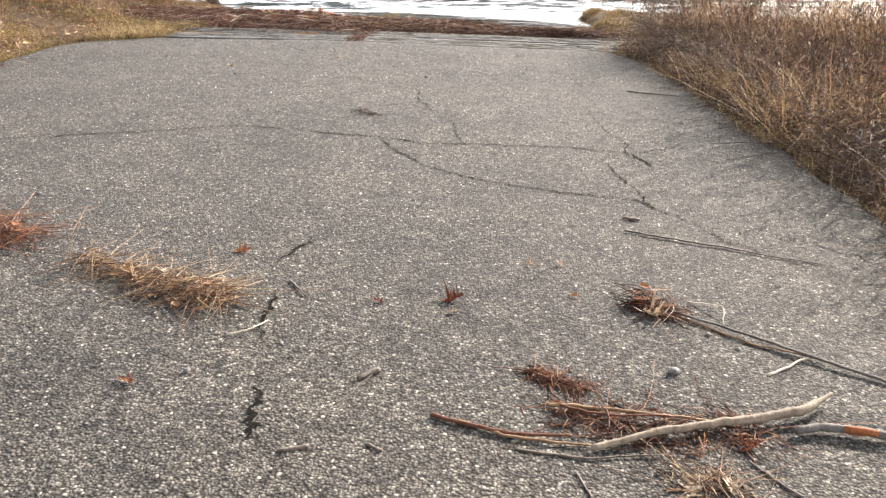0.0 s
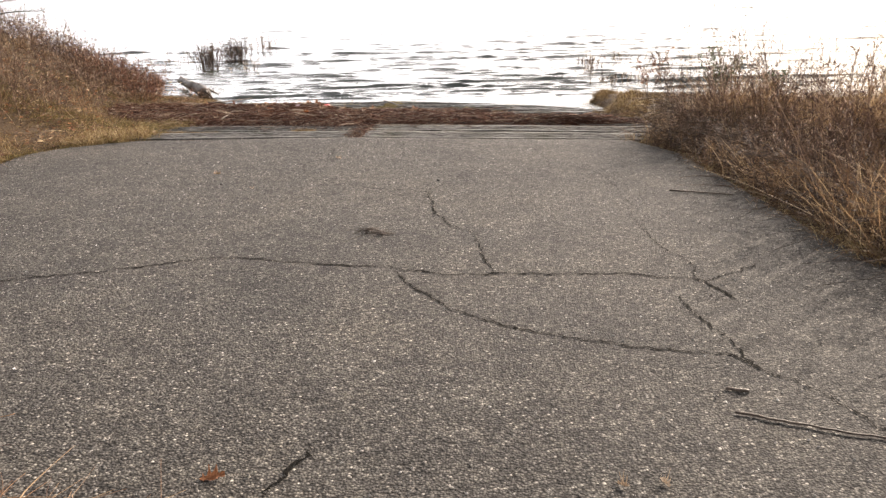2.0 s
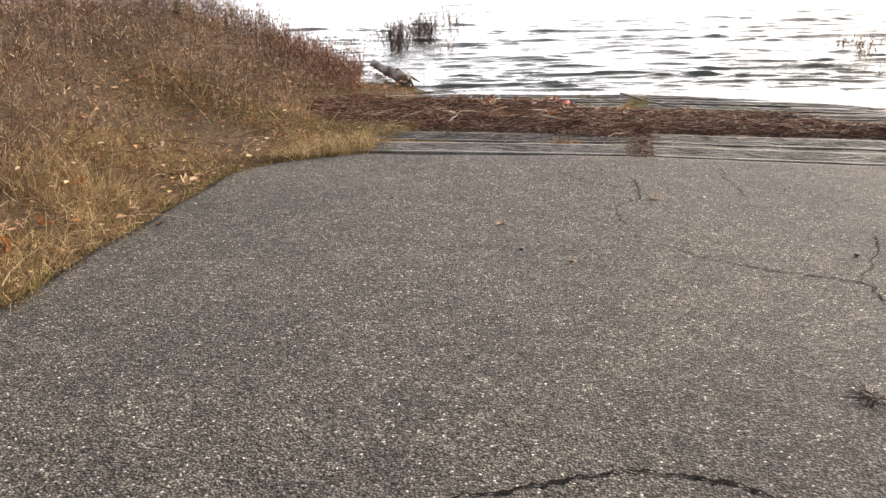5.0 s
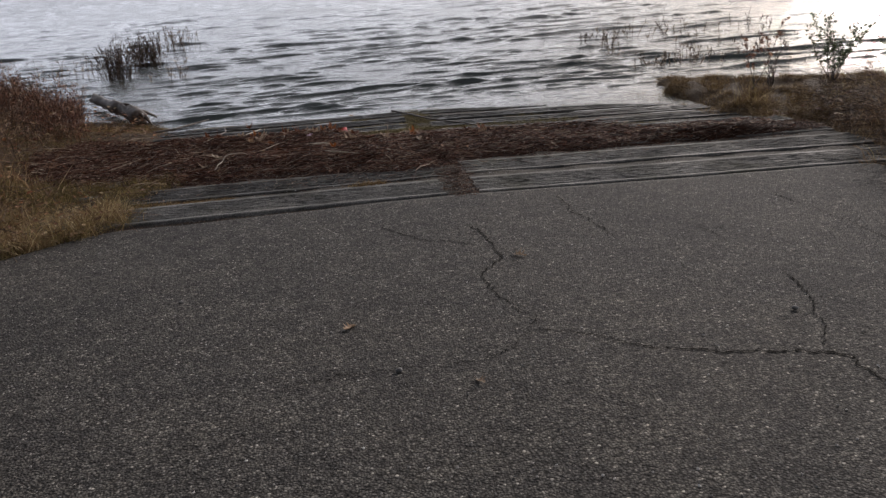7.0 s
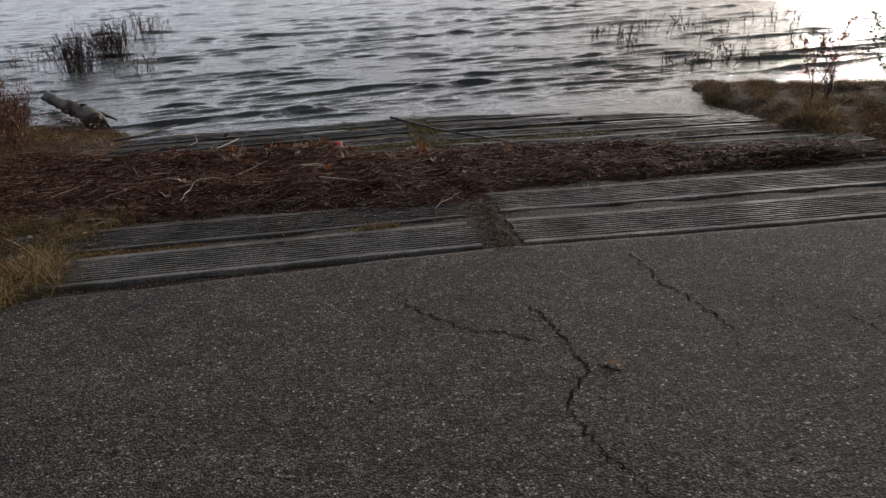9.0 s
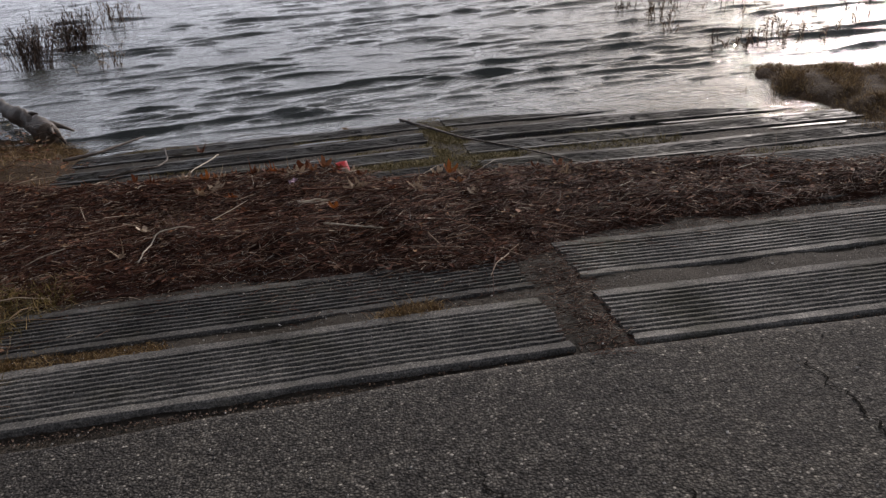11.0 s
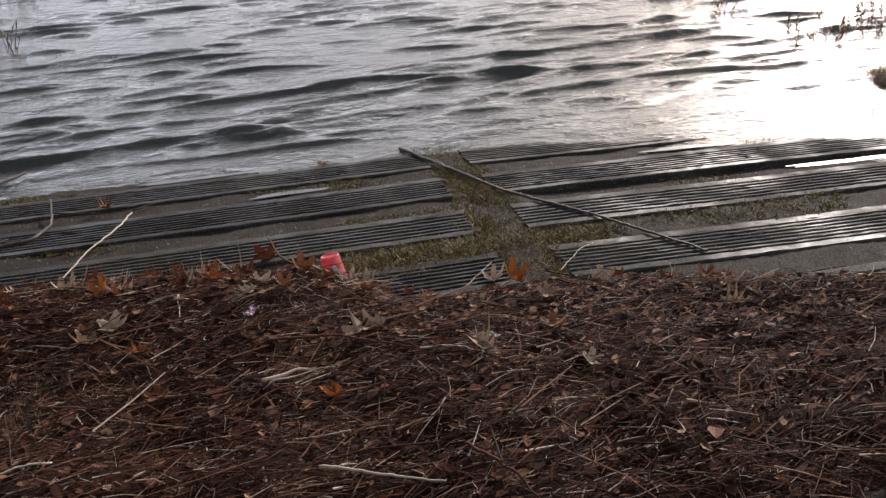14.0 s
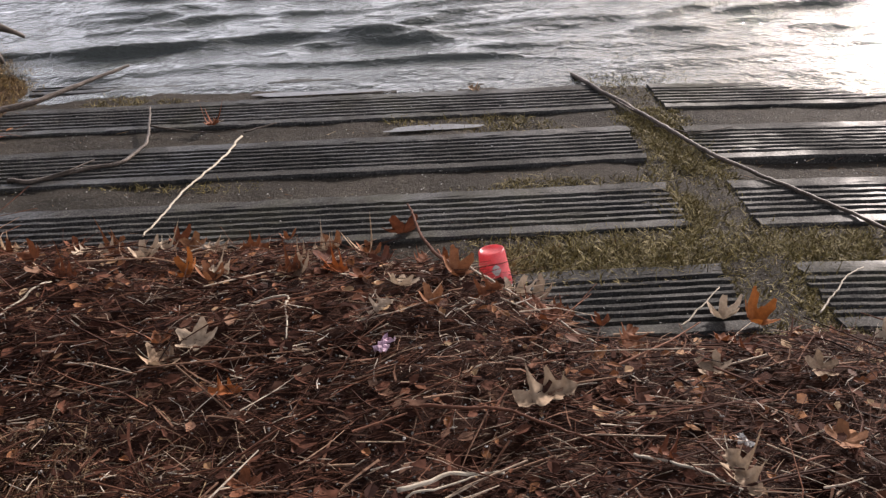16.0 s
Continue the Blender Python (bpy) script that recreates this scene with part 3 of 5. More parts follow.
    return tagged(new("water", make_mesh("water", v, sheet_faces(*x.shape)[:, ::-1], WATER)), "grey wind-rippled lake water reflecting a pale sky", "water", kind="structure")


water = lake()


def heap():
    xs, ys = np.arange(-6.2, 2.2, 0.02), np.arange(11.0, 15.2, 0.02)
    x, y = np.meshgrid(xs, ys, indexing="ij")
    h = heap_h(x, y)
    z = top_z(x, y) - 0.012 + np.where(h > 0.004, 0.006 * lumps(x, y, 30, 41) + 0.008 * lumps(x, y, 11, 42), -0.06)
    v = np.stack([x, y, z], -1).reshape(-1, 3)
    f = sheet_faces(len(xs), len(ys))
    keep = (h.ravel()[f] > 0.002).any(1)
    return tagged(new("reed_litter_bank", make_mesh("reed_litter_bank", to_world(v), f[keep], WRACK)), "matted brown drift of dead reeds and leaves across the ramp", "litter bank", kind="stuff")


litter = heap()


def in_gap(x, y):
    """Between the planks: in the seam of the two columns, or between two rows."""
    seam = (x > -1.775) & (x < -1.51)
    row = np.ones_like(x, bool)
    for y0, w in ROWS_OF_PLANKS:
        row &= ~((y > y0 + 0.025) & (y < y0 + w - 0.01))
    return (seam | row) & (y > 10.3) & (y < 17.3) & (x > -4.8) & (x < np.where(y < 13, 2.0, 1.76))


def silt():
    xs, ys = np.arange(-4.82, 2.06, 0.028), np.arange(10.28, 17.3, 0.028)
    x, y = np.meshgrid(xs, ys, indexing="ij")
    z = ramp_z(x, y) - 0.009 + 0.006 * lumps(x, y, 14, 51) + 0.003 * lumps(x, y, 45, 52) - 0.02 * sstep(-1.6, -1.2, x) * ((y > 14.2) & (y < 14.46)) + 0.003 * ((x > -1.75) & (x < -1.53)) - 0.011 * sstep(10.6, 10.5, y)
    f = sheet_faces(len(xs), len(ys))
    keep = in_gap(x, y).ravel()[f].any(1)
    return tagged(new("silt", make_mesh("silt", to_world(np.stack([x, y, z], -1).reshape(-1, 3)), f[keep], SILT)), "damp brown silt and gravel between the concrete planks", "silt", kind="stuff")


silt_fill = silt()


# ---- litter on the drift ----
def lying(n, keep, x0, x1, y0, y1, len_lo, len_hi, r_lo, r_hi, up=0.25, lift=0.012, combed=0.85):
    x, y = spread(n, x0, x1, y0, y1, keep)
    n = len(x)
    z = top_z(x, y) + rnd(n, -0.01, lift)
    a = 0.1 + 0.6 * (1 - combed) * lumps(x, y, 4, 29) + np.random.normal(0, combed, n) + np.where(np.random.rand(n) < 0.5, 0, math.pi)
    way = np.stack([np.cos(a), np.sin(a), rnd(n, -0.25, up)], 1)
    bend = np.stack([rnd(n, -0.3, 0.3), rnd(n, -0.3, 0.3), rnd(n, -0.35, 0.02)], 1)
    r = rnd(n, r_lo, r_hi)
    return strands(to_world(np.stack([x, y, z], 1)), way, len_lo + (len_hi - len_lo) * np.random.rand(n) ** 2.2, bend, r, r * 0.5, 2, 3)


on_heap = lambda x, y: heap_h(x, y) > 0.012
reeds = stuff("dead_reeds", join([
    lying(52000, on_heap, -6.0, 2.0, 11.2, 15.0, 0.02, 0.14, 0.0007, 0.0018, 0.3, 0.016),
    lying(30000, on_heap, -6.0, 2.0, 11.2, 15.0, 0.04, 0.22, 0.001, 0.0026, 0.16, 0.02, 0.36),
    lying(6000, on_heap, -6.0, 2.0, 11.2, 15.0, 0.08, 0.4, 0.0018, 0.0042, 0.2, 0.03, 0.5)]), REED, "brown dead reed stems matted over the drift", "reed litter")

def flat_reeds(n, len_lo, len_hi, w_lo, w_hi):
    """Flattened, split reed leaves lying on the drift."""
    x, y = spread(n, -6.0, 2.0, 11.2, 15.0, on_heap)
    n = len(x)
    a = np.random.normal(0.1, 0.7, n) + np.where(np.random.rand(n) < 0.5, 0, math.pi)
    way = np.stack([np.cos(a), np.sin(a), rnd(n, -0.12, 0.16)], 1)
    bend = np.stack([rnd(n, -0.4, 0.4), rnd(n, -0.4, 0.4), rnd(n, -0.25, 0.1)], 1)
    return blades(to_world(np.stack([x, y, top_z(x, y) + rnd(n, -0.004, 0.018)], 1)), way, rnd(n, len_lo, len_hi), bend, rnd(n, w_lo, w_hi))


reed_leaves = stuff("reed_leaves", join([flat_reeds(26000, 0.03, 0.12, 0.003, 0.008), flat_reeds(2200, 0.03, 0.07, 0.012, 0.026)]), BROWN, "flattened dark brown reed leaves in the drift", "reed litter", smooth=False)

pale_straw = stuff("dead_reeds", lying(10000, on_heap, -6.0, 2.0, 11.2, 15.0, 0.012, 0.09, 0.0008, 0.0021, 0.25, 0.026, 0.7), FLECK, "short pale straw strewn over the drift", "reed litter")

# ---- banks ----
def tufts(n_tufts, per, where, height, spread_r, lean, width):
    x, y = where(n_tufts)
    n = len(x)
    hx = np.repeat(rnd(n, 0.6, 1.25) * height * (1 + 0.7 * np.clip(lumps(x, y, 2.0, 77), -1, 1.3)), per)
    bx, by = np.repeat(x, per) + np.random.normal(0, spread_r, n * per), np.repeat(y, per) + np.random.normal(0, spread_r, n * per)
    base = to_world(np.stack([bx, by, top_z(bx, by) - 0.01], 1))
    way = np.stack([np.random.normal(0, lean, n * per), np.random.normal(0, lean, n * per), np.ones(n * per)], 1)
    bend = np.stack([np.random.normal(0, 0.35, n * per), np.random.normal(0, 0.35, n * per), rnd(n * per, -0.5, -0.05)], 1)
    return blades(base, way, hx * rnd(n * per, 0.5, 1.1), bend, rnd(n * per, 0.6, 1.3) * width)


def left_bank(n):
    return spread(n, -12, -4.4, 1.5, 18.5, lambda x, y: (x < np.where(y < 10.5, left_edge(y) - 0.06, -4.75)) & (y < shore_left(x) - 0.4) & ((heap_h(x, y) < 0.01)))


def right_bank(n):
    return spread(n, 1.6, 8.5, 1.5, 16.8, lambda x, y: (x > np.where(y < 10.5, right_edge(y) + 0.08, spit_edge(y) + 0.25)) & (y < shore_right(x) - 0.1) & (y < 13.6 + 0.25 * np.clip(x - 2.6, 0, 3)))


def weeds(n, where, h_lo, h_hi, r=0.0022, twigs=9):
    """Upright dry stems, each with thin side twigs and seed heads towards the top."""
    x, y = where(n)
    n = len(x)
    base = to_world(np.stack([x, y, top_z(x, y) - 0.02], 1))
    way = np.stack([np.random.normal(0, 0.2, n), np.random.normal(0, 0.2, n), np.ones(n)], 1)
    L = (h_lo + (h_hi - h_lo) * np.random.rand(n) ** 1.6) * (1 + 0.3 * np.clip(lumps(x, y, 1.9, 96), -1, 1))
    bend = np.stack([np.random.normal(0, 0.1, n), np.random.normal(0, 0.1, n), rnd(n, -0.06, 0)], 1)
    out = [strands(base, way, L, bend, r, r * 0.4, 4, 3)]
    wu = way / np.linalg.norm(way, axis=1, keepdims=True)
    k = np.repeat(np.arange(n), twigs)
    q = rnd(len(k), 0.35, 1.0)
    b = base[k] + wu[k] * (L[k] * q)[:, None] + bend[k] * (L[k] * q * q)[:, None]
    w = np.stack([np.random.normal(0, 0.6, len(k)), np.random.normal(0, 0.6, len(k)), rnd(len(k), 0.4, 1.0)], 1)
    tl = rnd(len(k), 0.04, 0.16) * (1.25 - q)
    out.append(strands(b, w, tl + 0.02, w * [[0, 0, -0.2]], r * 0.5, r * 0.25, 1, 3))
    wn2 = w / np.linalg.norm(w, axis=1, keepdims=True)
    tip = b + wn2 * (tl + 0.02)[:, None]
    out.append(strands(tip - wn2 * 0.012, w + np.random.normal(0, 0.3, w.shape), rnd(len(k), 0.02, 0.05), w * 0, 0.006, 0.001, 1, 3))
    return join(out)


def limited(where, count, keep=None):
    """Exactly count places, or fewer, of those that where() gives."""
    def give(n):
        x, y = where(n * 3)
        if keep is not None:
            k = keep(x, y)
            x, y = x[k], y[k]
        return x[:count], y[:count]
    return give


def litter_leaves(n, where, size, lift=0.01):
    """Small folded leaves, each of two halves hinged along the midrib."""
    x, y = where(n)
    n = len(x)
    c = to_world(np.stack([x, y, top_z(x, y) + rnd(n, 0.0, lift)], 1))
    a, s = rnd(n, 0, math.tau), rnd(n, 0.6, 1.3) * size
    d = np.stack([np.cos(a), np.sin(a), rnd(n, -0.3, 0.3)], 1) * s[:, None]
    e = np.stack([-np.sin(a), np.cos(a), rnd(n, -0.2, 0.6)], 1) * (s * rnd(n, 0.2, 0.42))[:, None]
    e2 = np.stack([np.sin(a), -np.cos(a), rnd(n, -0.2, 0.9)], 1) * (s * rnd(n, 0.15, 0.4))[:, None]
    rows = [c - d * 0.5, c + d * 0.5, c + d * 0.28 + e * 0.7, c - d * 0.12 + e, c + d * 0.05 + e2, c - d * 0.33 + e2 * 0.6]
    f = np.array([(0, 1, 2, 3), (1, 0, 5, 4)])
    return np.stack(rows, 1).reshape(-1, 3), ((np.arange(n) * 6)[:, None, None] + f[None]).reshape(-1, 4)


off_heap = lambda x, y: heap_h(x, y) < 0.01
left_strip = lambda n: (lambda q: (left_edge(q[1]) - np.abs(np.random.normal(0, 0.45, len(q[1]))) + 0.05 + 0.06 * lumps(q[1], q[1] * 0, 5, 83), q[1]))(spread(n, 0, 1, 2, 11.5))
right_strip = lambda n: (lambda q: (np.where(q[1] < 10.5, right_edge(q[1]), spit_edge(q[1]) + 0.06) + np.abs(np.random.normal(0, 0.3, len(q[1]))) - 0.06 + 0.07 * lumps(q[1], q[1] * 0, 5, 84), q[1]))(spread(n, 0, 1, 2, 13))
right_side = lambda n: (lambda q: (np.where(q[1] < 10.5, right_edge(q[1]), spit_edge(q[1])) + 0.08 + np.abs(np.random.normal(0, 1.5, len(q[1]))), q[1]))(spread(n, 0, 1, 2.5, 12.9))
clear_of_log = lambda x, y: x < -2.3 - 0.312 * (y - 4.5)
left_grass = stuff("bank_grass", tufts(1100, 14, limited(left_bank, 1100, lambda x, y: lumps(x, y, 3.5, 78) > -0.25), 0.34, 0.06, 0.6, 0.006), RUSSET, "withered tan grass on the sloping bank", "grass")
left_fringe = stuff("fringe_grass", tufts(900, 22, left_strip, 0.13, 0.05, 0.9, 0.004), MOSSY, "yellow-green low grass along the asphalt edge", "grass")
shore_grass = stuff("shore_grass", tufts(1300, 16, limited(lambda n: spread(n, -6.6, -4.2, 10.4, 16.4), 1300, lambda x, y: off_heap(x, y) & (y < shore_left(x)) & (x < -4.7)), 0.1, 0.05, 0.9, 0.004), MOSSY, "short yellow mossy grass at the water's edge", "grass")
right_grass = stuff("bank_grass", tufts(1300, 16, limited(right_bank, 1300, lambda x, y: (lumps(x, y, 3.5, 79) > -0.25) & (x < 6)), 0.24, 0.05, 0.7, 0.006), GRASS, "withered tan grass beside the ramp", "grass")
right_fringe = stuff("fringe_grass", tufts(480, 20, right_strip, 0.11, 0.05, 0.9, 0.004), GRASS, "yellowed low grass along the asphalt edge", "grass")
tip_grass = stuff("shore_grass", tufts(3600, 22, limited(lambda n: spread(n, 1.3, 6.0, 12.4, 16.2), 3600, lambda x, y: (y < shore_right(x) + 0.06) & (x > spit_edge(y) - 0.08 + 0.12 * lumps(x, y, 9, 74)) & (lumps(x, y, 8, 75) > -0.25)), 0.11, 0.04, 0.85, 0.004), MATTED, "golden brown matted grass on the low spit", "grass")
left_weeds = stuff("dry_weeds", weeds(1600, limited(left_bank, 1600, lambda x, y: (x < -5.45) & (x > -9.5) & (y > 3) & clear_of_log(x, y) & (lumps(x, y, 1.8, 80) + (x + 5.9) * -0.35 > -0.1)), 0.25, 0.75, 0.0028, twigs=10), PURPLISH, "purplish brown dry weeds on the bank", "weeds")
edge_tufts = stuff("fringe_grass", tufts(1250, 26, limited(lambda n: (lambda q: (left_edge(q[1]) - 0.04 - 0.95 * np.random.rand(len(q[1])), q[1]))(spread(n, 0, 1, 2.2, 11.0)), 1250, lambda x, y: lumps(x, y, 3.4, 98) > -0.25), 0.23, 0.06, 0.7, 0.0045), GRASS, "bushy withered grass tufts beside the asphalt", "grass")
corner_grass = stuff("shore_grass", tufts(1500, 18, limited(lambda n: spread(n, -6.4, -3.7, 10.1, 12.0), 1500, lambda x, y: (x < -4.15 + 0.3 * lumps(x, y, 3.0, 99) - 1.2 * np.clip(10.5 - y, 0, 1)) & (heap_h(x, y) < 0.03)), 0.1, 0.05, 0.9, 0.004), MOSSY, "olive mossy grass growing over the plank ends", "grass")
left_shrubs = stuff("red_weeds", weeds(900, limited(lambda n: spread(n, -9.5, -5.3, 14.2, 18.5), 900, lambda x, y: (lumps(x, y, 2.3, 101) > -0.4) & (y < shore_left(x) + 0.2) & (y > shore_left(x) - 2.6) & clear_of_log(x, y)), 0.25, 0.65, twigs=12), SHRUB, "dark red-brown shrubby weeds by the log", "weeds")
past_edge = lambda lo, hi, y1: (lambda n: (lambda q: (np.where(q[1] < 10.5, right_edge(q[1]), spit_edge(q[1])) + lo + (hi - lo) * np.random.rand(len(q[1])), q[1]))(spread(n, 0, 1, 2.4, y1)))
edge_weeds = stuff("edge_weeds", weeds(420, limited(past_edge(0.02, 0.9, 10.2), 420), 0.08, 0.42, 0.003, twigs=12), THICKET, "low dead weeds along the asphalt edge, coloured dark for shade", "weeds")
mid_grass = stuff("bank_grass", tufts(1250, 26, limited(past_edge(0.12, 2.6, 12.0), 1250, lambda x, y: lumps(x, y, 2.4, 97) > -0.45), 0.55, 0.09, 0.45, 0.006), RUSSET, "knee-high russet dead grass among the weeds", "grass")
upper_weeds = stuff("dry_weeds", weeds(1500, limited(left_bank, 1500, lambda x, y: (x < -5.5) & (x > -9.5) & (y > 6.0) & clear_of_log(x, y) & (lumps(x, y, 2.0, 88) - 0.35 * (x > -6) > -0.2)), 0.35, 0.8, 0.003, twigs=9), WEED, "tan and brown dry weeds high on the bank", "weeds")
right_low = stuff("dry_weeds", weeds(640, limited(right_side, 640, lambda x, y: (y < 13) & (x > 2.3 + 0.15 * np.clip(y - 8.5, 0, 5))), 0.2, 0.6, 0.0024, twigs=8), PURPLISH, "reddish brown dry weeds beside the asphalt", "weeds")
right_tall = stuff("tall_weeds", weeds(1500, limited(past_edge(0.22, 3.4, 11.2), 1500, lambda x, y: lumps(x, y, 2.4, 87) > -0.4), 0.45, 1.4, 0.0034, twigs=13), PURPLISH, "tall dry brown weeds with seed heads", "weeds")
spit_weeds = stuff("tall_weeds", weeds(70, limited(past_edge(0.5, 3.0, 13.6), 70, lambda x, y: y > 11.4), 0.3, 0.85, 0.0026, twigs=9), PURPLISH, "scattered dry weeds at the foot of the spit", "weeds")


def tangle(n, where, len_lo, len_hi, lift=0.12):
    x, y = where(n)
    n = len(x)
    base = to_world(np.stack([x, y, top_z(x, y) + lift * np.random.rand(n) ** 1.5], 1))
    a = rnd(n, 0, math.tau)
    way = np.stack([np.cos(a), np.sin(a), rnd(n, -0.1, 0.7)], 1)
    bend = np.stack([np.random.normal(0, 0.3, n), np.random.normal(0, 0.3, n), rnd(n, -0.7, -0.1)], 1)
    return strands(base, way, rnd(n, len_lo, len_hi), bend, rnd(n, 0.0012, 0.0034), 0.0008, 3, 3)


right_tangle = stuff("fallen_stems", join([tangle(2600, limited(right_side, 2600), 0.15, 0.55), tangle(700, limited(right_strip, 700), 0.1, 0.35)]), STRAW, "bent and fallen straw stems", "weeds")
# the stems' dark colour paints in shade under the weeds
thicket = stuff("fallen_stems", tangle(10000, limited(lambda n: (lambda q: (np.where(q[1] < 10.5, right_edge(q[1]), spit_edge(q[1]) + 0.15) - 0.05 + np.abs(np.random.normal(0, 0.75, len(q[1]))), q[1]))(spread(n, 0, 1, 2.2, 12.8)), 10000), 0.12, 0.5, 0.42), THICKET, "tangled dead stems at the foot of the weeds, coloured dark for shade", "weeds")
left_thicket = stuff("fallen_stems", tangle(5200, limited(left_bank, 5200, lambda x, y: (x > -9.5) & (y > 3) & (lumps(x, y, 1.6, 92) > -0.5)), 0.12, 0.5, 0.35), THICKET, "tangled dead stems among the bank weeds, coloured dark for shade", "weeds")
left_tangle = stuff("fallen_stems", join([tangle(3000, limited(left_bank, 3000, lambda x, y: x > -9), 0.15, 0.5), tangle(900, limited(left_strip, 900), 0.1, 0.35)]), STRAW, "bent and fallen straw stems", "weeds")
bank_leaves = stuff("leaf_litter", join([litter_leaves(2600, limited(left_bank, 2600, lambda x, y: x > -9.5), 0.05, 0.34), litter_leaves(420, limited(left_strip, 420), 0.06, 0.12), litter_leaves(1500, limited(right_bank, 1500, lambda x, y: x < 5), 0.07, 0.1)]), LEAF, "fallen brown and tan leaves in the grass", "leaf litter", smooth=False)
rust_litter = stuff("leaf_litter", litter_leaves(4200, limited(left_bank, 4200, lambda x, y: (x > -9.5) & (lumps(x, y, 2.6, 95) > -0.15)), 0.045, 0.26), RUSTY, "rust-red leaves caught among the bank weeds", "leaf litter", smooth=False)
wet_leaves = stuff("leaf_litter", litter_leaves(2200, limited(lambda n: spread(n, -6, 1.9, 11.4, 14.9), 2200, on_heap), 0.046, 0.008), BROWN, "flat dark wet leaves matted into the drift", "leaf litter", smooth=False)
heap_leaves = stuff("leaf_litter", litter_leaves(2600, limited(lambda n: spread(n, -6, 1.9, 11.6, 14.9), 2600, lambda x, y: on_heap(x, y) & (np.random.rand(len(x)) < 0.25 + 0.75 * (y > heap_back(x) - 0.6))), 0.034, 0.012), RUSTY, "small brown leaves in the reed drift", "leaf litter", smooth=False)


def moss_spots(n):
    x, y = spread(n, -4.8, 1.64, 12.9, 16.0, in_gap)
    k = (lumps(x, y, 3.5, 71) + 1.1 * ((x > -1.8) & (x < -1.45)) + 0.5 * ((x > -2.6) & (x < -1.45) & (y < 14)) > 0.32) & off_heap(x, y)
    return x[k], y[k]


moss = stuff("moss", tufts(34000, 5, moss_spots, 0.034, 0.014, 1.0, 0.0045), MOSS, "olive moss and algae in the joints of the planks", "moss")
seam_moss = stuff("moss", tufts(2200, 6, limited(lambda n: (np.random.normal(-1.64, 0.075, n), np.random.uniform(12.9, 16.2, n)), 2600, lambda x, y: off_heap(x, y) & (lumps(x, y, 5, 72) > 0.0)), 0.045, 0.016, 1.0, 0.005), MOSS, "thick olive moss along the seam of the ramp", "moss")
spill_moss = stuff("moss", tufts(1500, 7, limited(lambda n: (np.random.uniform(-2.5, -1.2, n), np.random.normal(13.68, 0.06, n)), 1500, lambda x, y: off_heap(x, y)), 0.04, 0.016, 1.0, 0.005), MOSS, "olive moss spilling over the planks", "moss")
joint_moss = stuff("moss", tufts(700, 14, limited(lambda n: (np.random.uniform(-4.7, -2.2, n), np.random.normal(11.07, 0.04, n)), 700, lambda x, y: lumps(x, y, 3.2, 73) + 0.4 * sstep(-3.0, -4.2, x) > 0.05), 0.05, 0.02, 1.0, 0.004), MATTED, "withered mossy tufts in the first joint of the planks", "moss")
log_sedge = stuff("shore_grass", tufts(900, 22, limited(lambda n: (np.random.normal(-5.15, 0.33, n), np.random.normal(16.0, 0.3, n)), 900, lambda x, y: x + 0.25 * (y - 16) < -4.72), 0.09, 0.05, 1.0, 0.004), MATTED, "brown matted sedge at the foot of the log", "grass")
drift_tufts = stuff("straw_tufts", tufts(150, 16, lambda n: (np.random.normal(-3.68, 0.2, n), np.random.normal(12.75, 0.12, n)), 0.07, 0.035, 1.4, 0.0032), STRAW, "pale dry grass tufts lying on the drift", "grass")
left_litter = stuff("reed_crumbs", lying(9000, lambda x, y: off_heap(x, y) & (lumps(x, y, 1.8, 94) + 0.5 * sstep(-6.9, -5.4, x) > 0.1), -7.2, -4.6, 11.0, 15.2, 0.02, 0.14, 0.0009, 0.0022, 0.3, 0.05), REED, "broken reeds strewn over the mossy shore", "reed litter")
left_leaves = stuff("leaf_litter", litter_leaves(700, limited(lambda n: spread(n, -7.2, -4.6, 10.8, 15.2), 700, off_heap), 0.05, 0.06), RUSTY, "rust-brown leaves strewn over the mossy shore", "leaf litter", smooth=False)
seam_litter = stuff("reed_crumbs", lying(6000, lambda x, y: np.abs(x + 1.64 - 0.04 * lumps(x, y, 3, 66)) < (0.06 + 0.14 * np.random.rand(len(x)) ** 2) * (0.75 + 0.25 * sstep(10.5, 11.6, y)), -1.9, -1.35, 10.4, 12.0, 0.015, 0.07, 0.0007, 0.0016, 0.2), REED, "broken brown reeds filling the seam", "reed litter")
front_litter = stuff("reed_crumbs", lying(12000, lambda x, y: ((x > -1.8) & (x < -1.45)) | (y > heap_front(x) - 0.45 * np.random.rand(len(x))), -4.7, 1.6, 10.6, 11.9, 0.02, 0.13, 0.0007, 0.0016, 0.1), REED, "scattered broken reed stems on the planks", "reed litter")
plank_crumbs = stuff("reed_crumbs", lying(1500, None, -4.6, 1.6, 12.9, 15.8, 0.01, 0.06, 0.0007, 0.0015, 0.05, 0.002), STRAW, "pale straw crumbs scattered on the wet planks", "reed litter")


